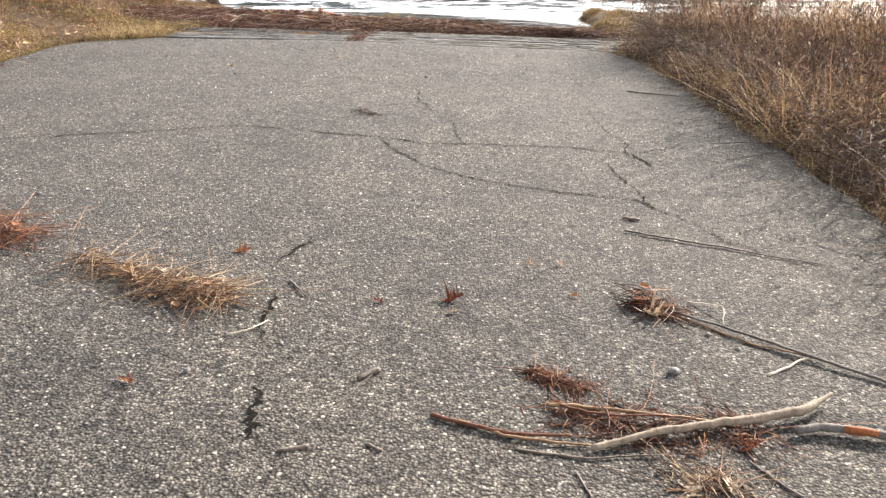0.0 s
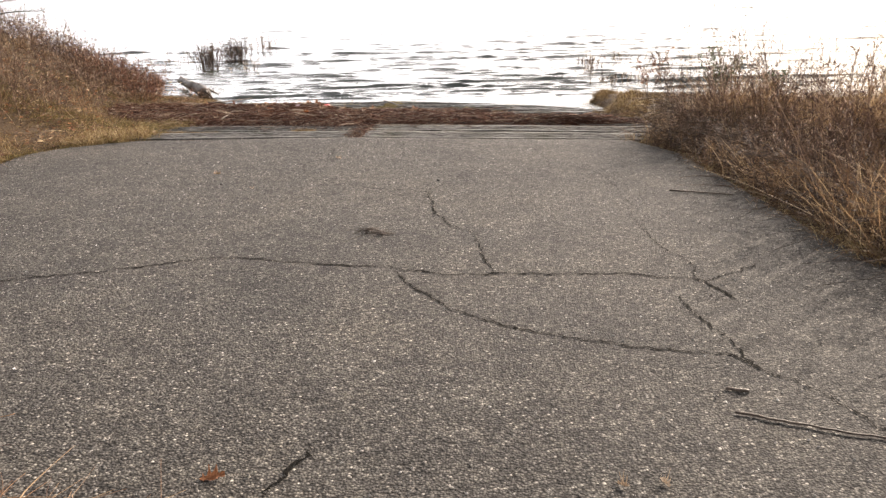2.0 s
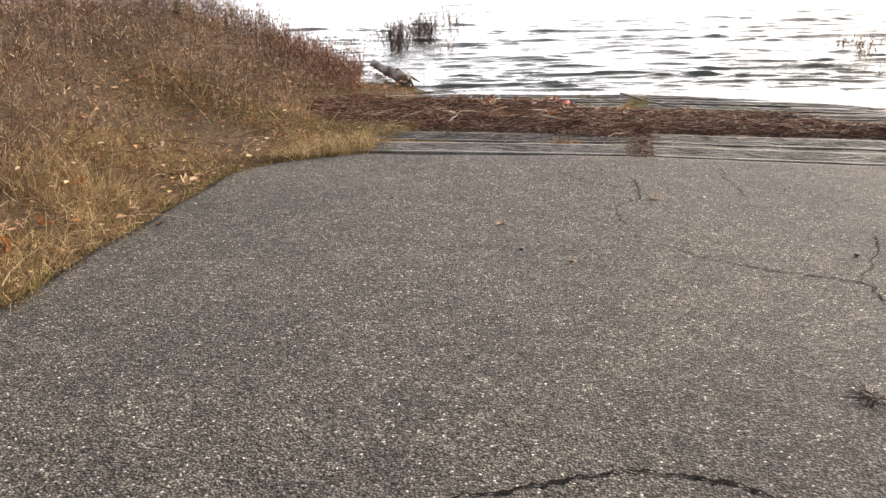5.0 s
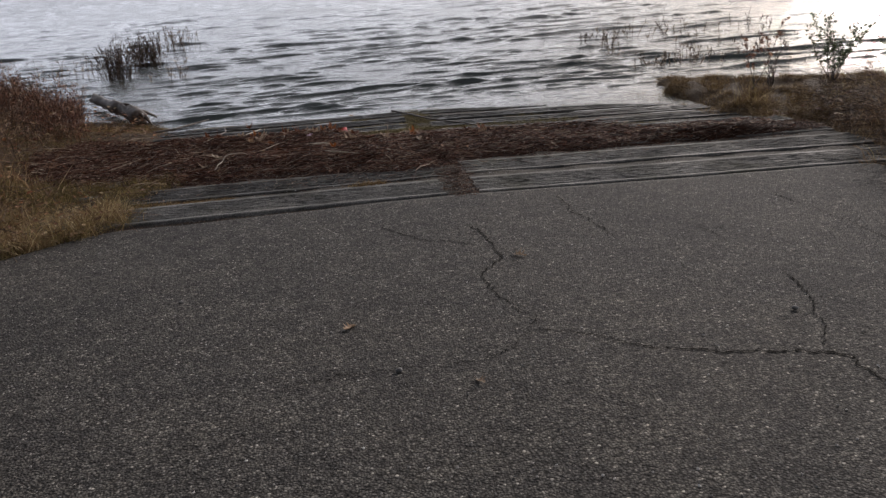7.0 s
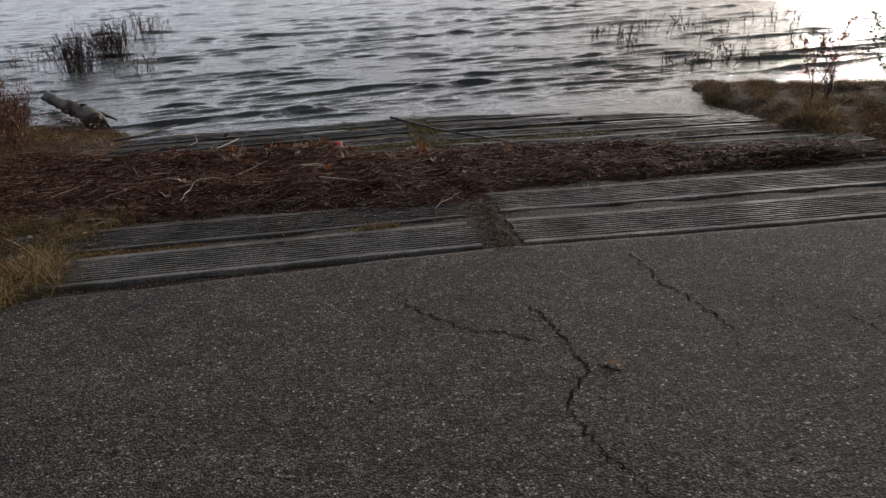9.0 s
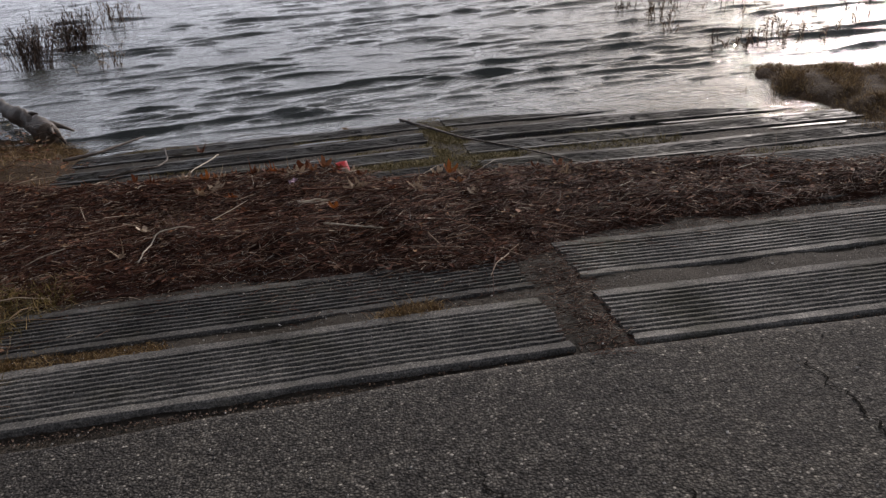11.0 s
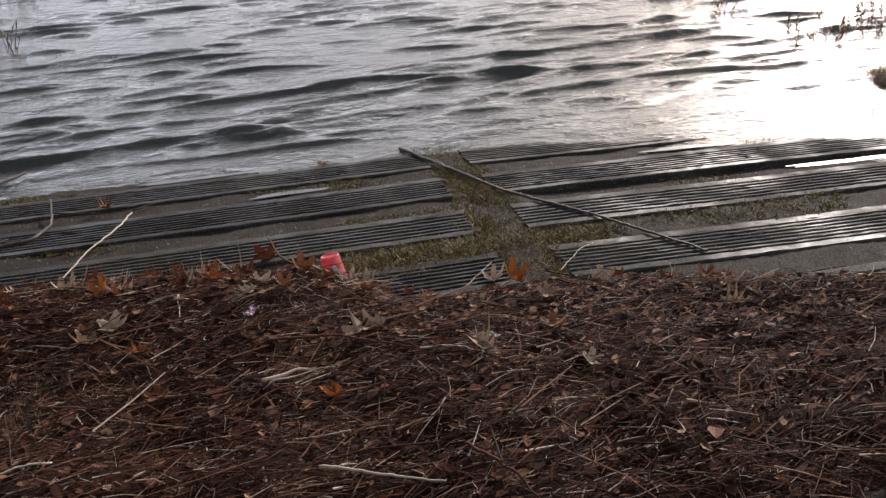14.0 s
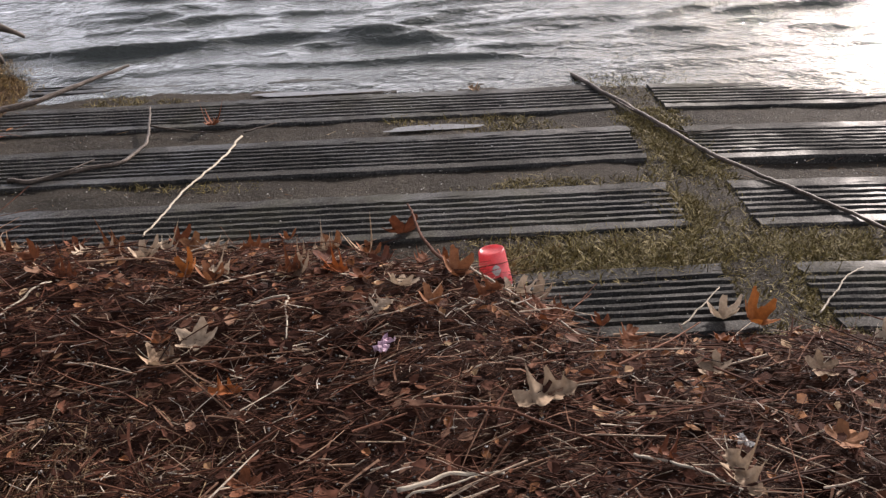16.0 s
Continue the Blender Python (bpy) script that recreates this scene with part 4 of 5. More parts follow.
def grit(n, where, lo, hi, sunk=0.0):
    """Loose stones, small eight-sided crystals."""
    x, y = where(n)
    n = len(x)
    s = lo + (hi - lo) * np.random.rand(n) ** 3
    c = to_world(np.stack([x, y, top_z(x, y) + s * 0.3 - sunk], 1))
    a = rnd(n, 0, math.tau)
    u = np.stack([np.cos(a), np.sin(a), rnd(n, -0.3, 0.3)], 1) * s[:, None]
    w = np.stack([-np.sin(a), np.cos(a), rnd(n, -0.3, 0.3)], 1) * (s * rnd(n, 0.5, 0.9))[:, None]
    up = np.array([[0, 0, 1.0]]) * (s * rnd(n, 0.35, 0.6))[:, None]
    rows = [c + u, c + w, c - u, c - w, c + up, c - up]
    f = np.array([(0, 1, 4), (1, 2, 4), (2, 3, 4), (3, 0, 4), (1, 0, 5), (2, 1, 5), (3, 2, 5), (0, 3, 5)])
    return np.stack(rows, 1).reshape(-1, 3), ((np.arange(n) * 6)[:, None, None] + f[None]).reshape(-1, 3)


road_grit = stuff("loose_grit", grit(26000, lambda n: spread(n, -4.8, 1.95, 1.0, 10.45), 0.0016, 0.0082), GRIT, "loose pale grit on the asphalt", "gravel", smooth=False)
# spilled dirt whose dark stem colour also stands for the joint's shadow
joint_crumbs = stuff("soil_crumbs", grit(5000, lambda n: (lambda q: (q[0], 10.47 + 0.03 * lumps(q[0], q[0] * 0, 2.2, 55) + np.random.normal(0, 0.05, len(q[0])) * (0.7 + 0.6 * lumps(q[0], q[0] * 0, 3.5, 56))))(spread(n, -4.8, 1.75, 0, 1)), 0.002, 0.009, 0.014), THICKET, "soil crumbs, coloured dark for the joint's shadow, where asphalt meets concrete", "soil", smooth=False)
wet_grit = stuff("loose_grit", grit(13000, lambda n: spread(n, -4.6, 1.7, 13.0, 16.0), 0.0015, 0.0055), GRIT, "pale grit washed over the wet planks", "gravel", smooth=False)
plank_grit = stuff("loose_grit", grit(17000, lambda n: spread(n, -4.6, 1.9, 10.5, 13.2), 0.002, 0.007), GRIT, "pale grit scattered on the concrete planks", "gravel", smooth=False)

# ---- cracks in the asphalt ----
def crack(points, width, seed, broken=0.45):
    r = np.random.RandomState(seed)
    p = np.array(points, float)
    seg = np.linalg.norm(np.diff(p, axis=0), axis=1)
    s = np.concatenate([[0], np.cumsum(seg)])
    n = max(6, int(s[-1] / 0.018))
    t = np.linspace(0, s[-1], n)
    x, y = np.interp(t, s, p[:, 0]), np.interp(t, s, p[:, 1])
    dx, dy = np.gradient(x), np.gradient(y)
    L = np.hypot(dx, dy) + 1e-9
    nx, ny = -dy / L, dx / L
    j = np.cumsum(r.normal(0, 0.009, n))
    j = j - np.linspace(j[0], j[-1], n)
    j = 0.5 * j + r.normal(0, 0.007, n) + 0.014 * lumps(t, t * 0, 4, seed + 7) + 0.012 * lumps(t, t * 0, 11, seed + 8) + 0.009 * lumps(t, t * 0, 32, seed + 9)
    w = 0.76 * width * np.clip(0.3 + broken + (1.5 - 2 * broken) * lumps(t, t * 0, 7, seed), broken, 1.5) * (0.35 + 1.1 * r.rand(n) ** 1.3) * np.clip(np.minimum(t, s[-1] - t) / 0.06, 0.3, 1)
    rows = []
    for sgn in (-1, 1):
        qx, qy = x + nx * (j + sgn * w / 2), y + ny * (j + sgn * w / 2)
        rows.append(np.stack([qx, qy, ramp_z(qx, qy) + 0.004 * lumps(qx, qy, 2.0, 34) + 0.004], 1))
    v = np.stack(rows, 1).reshape(-1, 3)
    i = np.arange(n - 1) * 2
    return make_mesh("crack", to_world(v), np.stack([i, i + 1, i + 3, i + 2], 1), CRACK)


CRACKS = [
    (0.0235, [(-4.6, 4.7), (-3.0, 4.96), (-2.47, 5.14), (-2.0, 5.38), (-1.62, 5.51), (-1.26, 5.48), (-0.94, 5.43), (-0.65, 5.36), (-0.4, 5.23), (-0.11, 5.28), (0.56, 5.38), (0.97, 5.28), (1.06, 4.98)]),
    (0.0155, [(-0.65, 5.36), (-0.52, 5.06), (-0.38, 4.81), (-0.08, 4.53), (0.26, 4.39), (0.54, 4.33), (0.83, 4.28), (0.92, 4.1), (1.05, 3.95), (1.14, 3.73), (1.5, 3.4)]),
    (0.0170, [(-0.11, 5.28), (-0.2, 5.73), (-0.22, 6.15), (-0.4, 6.4), (-0.58, 7.19), (-0.6, 7.41), (-0.73, 7.47), (-0.94, 7.54), (-1.18, 7.62), (-1.37, 7.74), (-1.55, 7.86), (-1.73, 7.92)]),
    (0.0135, [(-1.73, 7.92), (-1.63, 8.09), (-1.7, 8.23), (-1.77, 8.48), (-1.76, 8.7), (-1.63, 8.94), (-1.68, 9.2), (-1.74, 9.66)]),
    (0.0204, [(-0.74, 3.5), (-0.77, 3.3), (-0.78, 3.05), (-0.76, 2.85), (-0.75, 2.58), (-0.68, 2.32), (-0.64, 2.06), (-0.59, 1.93), (-0.5, 1.86), (-0.49, 1.5)]),
    (0.0136, [(-0.64, 7.43), (-0.51, 7.63), (-0.4, 7.97), (-0.36, 8.35)]),
    (0.0136, [(0.44, 8.5), (0.45, 8.93), (0.38, 9.4), (0.39, 9.86)]),
    (0.0142, [(-0.94, 9.13), (-0.98, 9.48), (-1.06, 9.75), (-1.01, 10.23)]),
    (0.0085, [(-2.76, 7.63), (-2.45, 7.71), (-2.13, 7.68), (-1.92, 7.7), (-1.74, 7.89)]),
    (0.0085, [(-1.49, 3.92), (-1.33, 3.84), (-1.22, 3.74), (-1.04, 3.73), (-0.86, 3.8), (-0.61, 3.77)]),
    (0.0105, [(-0.53, 4.03), (-0.59, 3.79), (-0.64, 3.6), (-0.74, 3.5)]),
    (0.0105, [(-2.33, 9.96), (-2.19, 9.66), (-2.03, 9.43), (-1.74, 9.2)]),
    (0.009, [(-0.45, 9.28), (-0.4, 9.12), (-0.39, 8.91)]),
    (0.009, [(0.64, 8.7), (0.84, 8.29), (0.91, 7.36), (0.88, 6.7), (0.88, 6.24), (0.98, 5.65), (0.95, 5.27), (1.03, 4.91)]),
    (0.0135, [(0.8, 5.06), (0.81, 4.82), (0.88, 4.46), (0.9, 4.17)]),
    (0.01, [(0.95, 5.27), (1.2, 5.45), (1.4, 5.7)]),
]
for k, (w, pts) in enumerate(CRACKS):
    part("crack", crack(pts, w, 200 + k, 0.15 if k in (4, 9, 10) else 0.5), road)


# ---- sticks, leaves and other single things ----
def tube(pts, radii, sides=7, rough=0.12, seed=0):
    """A knotty round stem along points in the world, closed at both ends."""
    r = np.random.RandomState(seed)
    p = np.array(pts, float)
    n = len(p)
    d = np.gradient(p, axis=0)
    d /= np.linalg.norm(d, axis=1, keepdims=True) + 1e-9
    ref = np.array([0, 0, 1.0]) if abs(d[:, 2]).mean() < 0.8 else np.array([1.0, 0, 0])
    u = np.cross(d, ref)
    u /= np.linalg.norm(u, axis=1, keepdims=True)
    v = np.cross(d, u)
    a = np.linspace(0, math.tau, sides, endpoint=False)
    rad = np.array(radii)[:, None] * (1 + rough * r.normal(0, 1, (n, sides)))
    rings = p[:, None] + rad[..., None] * (u[:, None] * np.cos(a)[None, :, None] + v[:, None] * np.sin(a)[None, :, None])
    rings = np.concatenate([np.repeat(p[:1, None] - d[:1, None] * radii[0] * 0.2, sides, 1), rings, np.repeat(p[-1:, None] + d[-1:, None] * radii[-1] * 0.2, sides, 1)])
    i = np.arange(n + 1)[:, None] * sides
    s = np.arange(sides)[None]
    t = (s + 1) % sides
    f = np.stack([i + s, i + t, i + sides + t, i + sides + s], -1).reshape(-1, 4)
    return rings.reshape(-1, 3), f


def curve_pts(pts, step=0.02, wob=0.003, seed=0):
    """A smooth line through places (x, y, height over the surface) on the ramp."""
    r = np.random.RandomState(seed)
    p = np.array(pts, float)
    s = np.concatenate([[0], np.cumsum(np.linalg.norm(np.diff(p, axis=0), axis=1))])
    n = max(5, int(s[-1] / step))
    t = np.linspace(0, s[-1], n)
    q = np.stack([np.interp(t, s, p[:, k]) for k in range(3)], 1)
    for _ in range(max(1, n // 12)):
        q[1:-1] = (q[:-2] + 2 * q[1:-1] + q[2:]) / 4
    j = np.cumsum(r.normal(0, wob, (n, 2)), 0)
    q[:, :2] += j - np.linspace(j[0], j[-1], n)
    z = top_z(q[:, 0], q[:, 1])
    # a stiff stick spans the dips
    zz = np.maximum(z, np.linspace(z[0], z[-1], n))
    return to_world(np.stack([q[:, 0], q[:, 1], zz + q[:, 2]], 1))


def stick(name, pts, r0, r1, material, label, category, seed=0, group="", sides=6, point=0.0):
    c = curve_pts(pts, max(0.012, r0 * 1.1), 0.0018, seed)
    q = np.linspace(0, 1, len(c))
    rad = (r0 + (r1 - r0) * q) * (1 - point * sstep(0.8, 1.0, q)) * (1 + 0.02 * np.sin(q * 17 + seed) + 0.03 * np.sin(q * 41 + 2 * seed) * (r0 > 0.008))
    ob = new(name, make_mesh(name, *tube(c, rad, sides, 0.045, seed), material))
    return tagged(ob, label, category, group)


def side_twig(parent, pts, r0, r1, material, seed, label=""):
    c = curve_pts(pts, 0.014, 0.0015, seed)
    return part("side_twig", make_mesh("side_twig", *tube(c, np.linspace(r0, r1, len(c)), 5, 0.08, seed), material), parent, label)


def oak_leaf(size, seed):
    r = np.random.RandomState(seed)
    n = 22
    s = np.linspace(0, 1, n)
    w = (0.27 * np.sin(math.pi * np.clip(s * 0.97 + 0.02, 0, 1)) ** 0.7) * (1 + 0.5 * np.sin(s * math.tau * 3.6 - 1.0)) + 0.012
    curl, lift = r.uniform(0.4, 2.4), r.uniform(-0.4, 1.1)
    rows = []
    for k, sg in enumerate((-1, -0.5, 0, 0.5, 1)):
        x = s - 0.5 + 0.05 * abs(sg) * np.sin(s * 22)
        y = sg * w * (1 + 0.12 * r.normal(0, 1, n))
        z = curl * (y ** 2) * 2.2 + lift * (s - 0.5) ** 2 + 0.02 * np.sin(s * 9 + k) + 0.012 * r.normal(0, 1, n)
        rows.append(np.stack([x, y, z], 1))
    v = np.stack(rows, 1).reshape(-1, 3) * size
    v[:, 2] -= np.sort(v[:, 2])[8]
    return v, sheet_faces(n, 5)


def maple_leaf(size, seed):
    r = np.random.RandomState(seed)
    n = 40
    a = np.linspace(0, math.tau, n, endpoint=False)
    rad = 0.27 + 0.22 * np.abs(np.cos(a * 2.5)) ** 1.6 + 0.03 * np.sin(a * 15)
    rad *= 1 - 0.45 * np.exp(-((a - math.pi) / 0.5) ** 2)
    bowl, fold = r.uniform(0.3, 2.4), r.uniform(-1.8, 2.2)
    rings = []
    for q in (0.03, 0.4, 0.72, 1.0):
        x, y = rad * q * np.cos(a), rad * q * np.sin(a)
        z = bowl * (x * x + y * y) + fold * y * np.abs(y) + q * 0.03 * np.sin(a * 5 + r.uniform(0, 6)) + 0.012 * q * r.normal(0, 1, n)
        rings.append(np.stack([x, y, z], 1))
    v = np.concatenate(rings) * size
    v[:, 2] -= np.sort(v[:, 2])[14]
    i = np.arange(3)[:, None] * n
    s = np.arange(n)[None]
    t = (s + 1) % n
    return v, np.stack([i + s, i + t, i + n + t, i + n + s], -1).reshape(-1, 4)


TINTS = {"tan": (LEAF_TAN, "pale tan"), "rust": (LEAF_RUST, "rust-brown"), "orange": (LEAF_ORANGE, "bright orange")}
LEAF_MESHES = {}
for tint, (material, _) in TINTS.items():
    for k in range(3):
        for maker, kind in ((oak_leaf, "oak"), (maple_leaf, "maple")):
            v, f = maker(0.14 if kind == "oak" else 0.15, 300 + 7 * k)
            stem = strands([(-0.06 if kind == "oak" else -0.02, 0, 0.004)], [(-1.0, 0.1, 0.1)], [0.05], [(0, 0.2, 0.1)], 0.0014, 0.001, 3, 4)
            LEAF_MESHES[tint, kind, k] = (make_mesh("leaf_blade", v, f, material), make_mesh("leaf_stem", *stem, PALE))
LEAF_AT = random.Random(5)


def leaf(x, y, tint, kind="maple", size=1.0, tip=0.25, where="on the reed drift", up=0.0):
    blade, stem = LEAF_MESHES[tint, kind, LEAF_AT.randrange(3)]
    ob = tagged(new("fallen_leaf"), "dry %s %s leaf %s" % (TINTS[tint][1], kind, where), "leaf", "leaves " + where)
    ob.matrix_world = Matrix.Translation(on(x, y, 0.004 + up)) @ Euler((LEAF_AT.uniform(-tip, tip), LEAF_AT.uniform(-tip, tip), LEAF_AT.uniform(0, 6.28))).to_matrix().to_4x4() @ Matrix.Scale(size, 4)
    part("blade", blade, ob)
    part("stem", stem, ob)
    return ob


DRIFT_LEAVES = [
    (-3.58, 13.85, "tan"), (-3.6, 13.68, "tan"), (-3.09, 13.5, "tan"), (-2.98, 13.51, "orange"), (-2.9, 13.43, "rust"), (-2.79, 13.4, "tan"), (-3.27, 13.76, "rust"), (-3.44, 13.57, "orange"),
    (-3.71, 13.74, "rust"), (-2.84, 13.23, "tan"), (-1.86, 13.3, "tan"), (-1.99, 13.01, "tan"), (-2.22, 12.66, "rust"), (-1.82, 12.68, "rust"), (-3.43, 13.17, "rust"), (-3.22, 12.97, "orange"),
    (-2.38, 13.45, "tan"), (-2.32, 13.31, "rust"), (-2.54, 13.33, "rust"), (-1.74, 12.96, "tan"), (-1.44, 13.15, "tan"), (-2.9, 13.76, "tan"), (-3.13, 12.67, "rust"), (-3.33, 13.16, "tan"),
    (-2.08, 12.59, "tan"), (-1.78, 12.42, "tan"), (-2.58, 12.5, "orange"), (-1.14, 12.69, "tan"), (-3.42, 13.1, "tan"), (-3.67, 12.51, "tan"), (-3.73, 12.14, "tan"),
    (-2.62, 13.45, "rust"), (-2.45, 13.4, "tan"), (-2.16, 13.2, "rust"), (-3.0, 13.6, "rust"), (-3.35, 13.5, "rust"), (-3.8, 13.55, "rust"), (-2.7, 13.25, "rust")]
for k, (x, y, tint) in enumerate(DRIFT_LEAVES):
    leaf(x, y, tint, "maple" if k % 3 else "oak", LEAF_AT.uniform(0.5, 0.85), 0.35, up=0.006)
for k in range(34):
    x = LEAF_AT.uniform(-4.3, -0.9)
    leaf(x, float(heap_back(x)) - abs(LEAF_AT.gauss(0.1, 0.16)), "rust" if k % 4 else "tan", "maple" if k % 2 else "oak", LEAF_AT.uniform(0.4, 0.75), 0.4, up=0.006)
leaf(-2.44, 12.91, "tan", "oak", 1.15, 0.2)
leaf(-2.78, 13.9, "rust", "maple", 1.0, 0.9, up=0.02)
leaf(-1.78, 13.27, "orange", "maple", 0.8, 0.35, up=0.012)
leaf(-3.66, 15.07, "rust", "oak", 0.8, 0.5, "on the wet planks", 0.01)
leaf(-2.4, 15.42, "tan", "oak", 0.6, 0.3, "on the wet planks")
for x, y, tint, s in ((0.24, 3.3, "tan", 0.35), (0.37, 3.32, "tan", 0.35), (-0.99, 3.28, "rust", 0.6), (-0.07, 2.9, "rust", 0.7), (-0.07, 2.79, "tan", 0.35), (-0.35, 2.85, "rust", 0.4), (-1.04, 2.18, "rust", 0.5),
                      (-2.49, 8.17, "tan", 0.6), (-1.55, 8.94, "tan", 0.6), (-2.0, 7.5, "tan", 0.4), (-4.64, 7.9, "rust", 0.6), (0.4, 3.0, "rust", 0.3), (-1.3, 2.92, "tan", 0.8), (-1.22, 3.02, "tan", 0.7), (0.69, 2.86, "tan", 0.9), (0.8, 2.02, "rust", 0.6), (0.6, 1.83, "tan", 0.7), (0.7, 1.84, "tan", 0.6)):
    leaf(x, y, tint, "oak", s * 0.9, 0.3, "on the asphalt")
for x, y, tint in ((-5.0, 8.9, "tan"), (-5.05, 8.5, "tan"), (-4.95, 8.1, "tan"), (-5.1, 7.4, "rust"), (-4.9, 6.7, "tan"), (-5.2, 9.2, "tan"), (-5.4, 8.2, "orange"), (-5.0, 7.0, "orange"), (-5.5, 9.4, "tan"), (-5.3, 6.4, "tan"), (-4.9, 6.0, "rust")):
    leaf(x, y, tint, "maple", 0.85, 0.8, "in the grass by the asphalt", 0.06)

# long sticks on the planks
long_stick = stick("long_stick", [(-1.87, 15.58, 0.012), (-1.69, 15.08, 0.015), (-1.49, 14.5, 0.015), (-1.26, 14.03, 0.015), (-1.1, 13.71, 0.015), (-0.9, 13.3, 0.012)], 0.0115, 0.005, BARK, "long dark wet stick lying across the concrete planks", "stick", 3)
side_twig(long_stick, [(-1.75, 15.25, 0.012), (-1.71, 15.02, 0.02), (-1.62, 14.88, 0.006)], 0.005, 0.003, BARK, 4)
side_twig(long_stick, [(-1.64, 14.82, 0.006), (-1.5, 14.7, 0.012), (-1.32, 14.72, 0.03)], 0.005, 0.002, BARK, 5)
stick("peeled_stick", [(-3.7, 13.98, 0.015), (-3.63, 14.33, 0.03), (-3.54, 14.63, 0.025), (-3.5, 14.92, 0.008)], 0.0035, 0.005, PALE, "pale peeled stem on the wet planks", "stick", 6)
forked = stick("forked_branch", [(-4.56, 14.6, 0.012), (-4.29, 14.5, 0.012), (-4.1, 14.62, 0.014), (-3.97, 14.66, 0.015), (-3.91, 14.86, 0.02), (-3.94, 15.05, 0.03), (-3.99, 15.25, 0.05)], 0.012, 0.005, BARK, "dark forked branch on the wet planks", "branch", 8)
side_twig(forked, [(-3.94, 15.05, 0.03), (-3.75, 15.0, 0.012), (-3.6, 14.98, 0.006)], 0.006, 0.002, BARK, 9)
side_twig(forked, [(-4.29, 14.5, 0.012), (-4.14, 14.58, 0.03), (-4.08, 14.67, 0.03)], 0.006, 0.003, BARK, 10)
stick("dark_stick", [(-4.85, 15.27, 0.02), (-4.62, 15.42, 0.03), (-4.45, 15.66, 0.05), (-4.27, 15.92, 0.07)], 0.017, 0.008, BARK, "dark stick standing out of the shallow water", "stick", 11)
stick("dark_twig", [(-3.5, 14.97, 0.008), (-3.36, 15.06, 0.012)], 0.005, 0.003, BARK, "short dark twig on the wet planks", "stick", 12)
for k, (pts, r) in enumerate((
        ([(-3.25, 13.33, 0.012), (-3.11, 13.35, 0.02), (-3.09, 13.15, 0.01)], 0.0035), ([(-2.8, 12.6, 0.015), (-2.68, 12.64, 0.02), (-2.57, 12.66, 0.01)], 0.006), ([(-2.78, 12.85, 0.01), (-2.54, 12.84, 0.015), (-2.3, 12.7, 0.01)], 0.005),
        ([(-1.57, 13.3, 0.01), (-1.45, 13.45, 0.03), (-1.33, 13.53, 0.02)], 0.003), ([(-2.0, 13.25, 0.02), (-1.84, 13.4, 0.05)], 0.003), ([(-2.64, 13.46, 0.02), (-2.7, 13.7, 0.03), (-2.76, 14.0, 0.08)], 0.0065),
        ([(-3.92, 13.3, 0.01), (-3.83, 13.52, 0.02)], 0.004), ([(-3.63, 12.03, 0.01), (-3.55, 12.27, 0.03), (-3.37, 12.35, 0.01)], 0.0045), ([(-2.27, 12.08, 0.02), (-2.14, 11.87, 0.01)], 0.005), ([(-2.66, 12.1, 0.02), (-2.35, 11.98, 0.02)], 0.0045),
        ([(-2.6, 13.5, 0.02), (-2.42, 13.3, 0.02), (-2.26, 13.16, 0.01)], 0.004), ([(-2.47, 13.42, 0.02), (-2.22, 13.28, 0.02)], 0.003), ([(-3.5, 13.65, 0.02), (-3.3, 13.5, 0.01)], 0.003), ([(-2.28, 12.69, 0.01), (-2.1, 12.54, 0.015)], 0.004),
        ([(-2.88, 12.48, 0.01), (-2.75, 12.56, 0.02), (-2.6, 12.55, 0.01)], 0.0035), ([(-2.8, 12.58, 0.01), (-2.62, 12.65, 0.02)], 0.003))):
    stick("drift_twig", pts, r, r * 0.6, PALE if k % 3 != 2 else REED, "dry %s twig lying on the reed drift" % ("pale" if k % 3 != 2 else "brown"), "twig", 40 + k, "twigs on the drift")


# the cup, upside down on the edge of the drift
def lathe(profile, n=28):
    a = np.linspace(0, math.tau, n, endpoint=False)
    v = np.array([[(r * math.cos(q), r * math.sin(q), z) for q in a] for r, z in profile]).reshape(-1, 3)
    i = np.arange(len(profile) - 1)[:, None] * n
    s = np.arange(n)[None]
    t = (s + 1) % n
    return v, np.stack([i + s, i + t, i + n + t, i + n + s], -1).reshape(-1, 4)


cup = tagged(new("plastic_cup"), "scuffed red plastic cup upside down on the litter edge", "cup")
cup.matrix_world = Matrix.Translation(on(-2.485, 13.575, -0.012)) @ Euler((radians(-14), radians(-3), 0.3)).to_matrix().to_4x4()
part("body", make_mesh("body", *lathe([(0.049, 0.004), (0.052, 0.006), (0.049, 0.045), (0.0475, 0.047), (0.0465, 0.075), (0.045, 0.077), (0.0415, 0.118), (0.039, 0.124), (0.036, 0.124), (0.035, 0.119), (0.001, 0.119)]), RED_CUP), cup)
part("rim", make_mesh("rim", *lathe([(0.05, 0.0), (0.0555, 0.0), (0.0565, 0.003), (0.0555, 0.006), (0.051, 0.006)]), WHITE_CUP), cup, "white rolled rim")
a0 = np.linspace(-0.32, 0.32, 9) - 1.75
mark = np.array([[((0.0488 - 0.0075 * (h - 0.05) / 0.07) * math.cos(a), (0.0488 - 0.0075 * (h - 0.05) / 0.07) * math.sin(a), h) for h in (0.07 - 0.018 * math.cos((a + 1.75) * 4.5), 0.07 + 0.018 * math.cos((a + 1.75) * 4.5))] for a in a0]).reshape(-1, 3)
part("print", make_mesh("print", mark, sheet_faces(9, 2), WHITE_CUP), cup, "worn white printed mark")


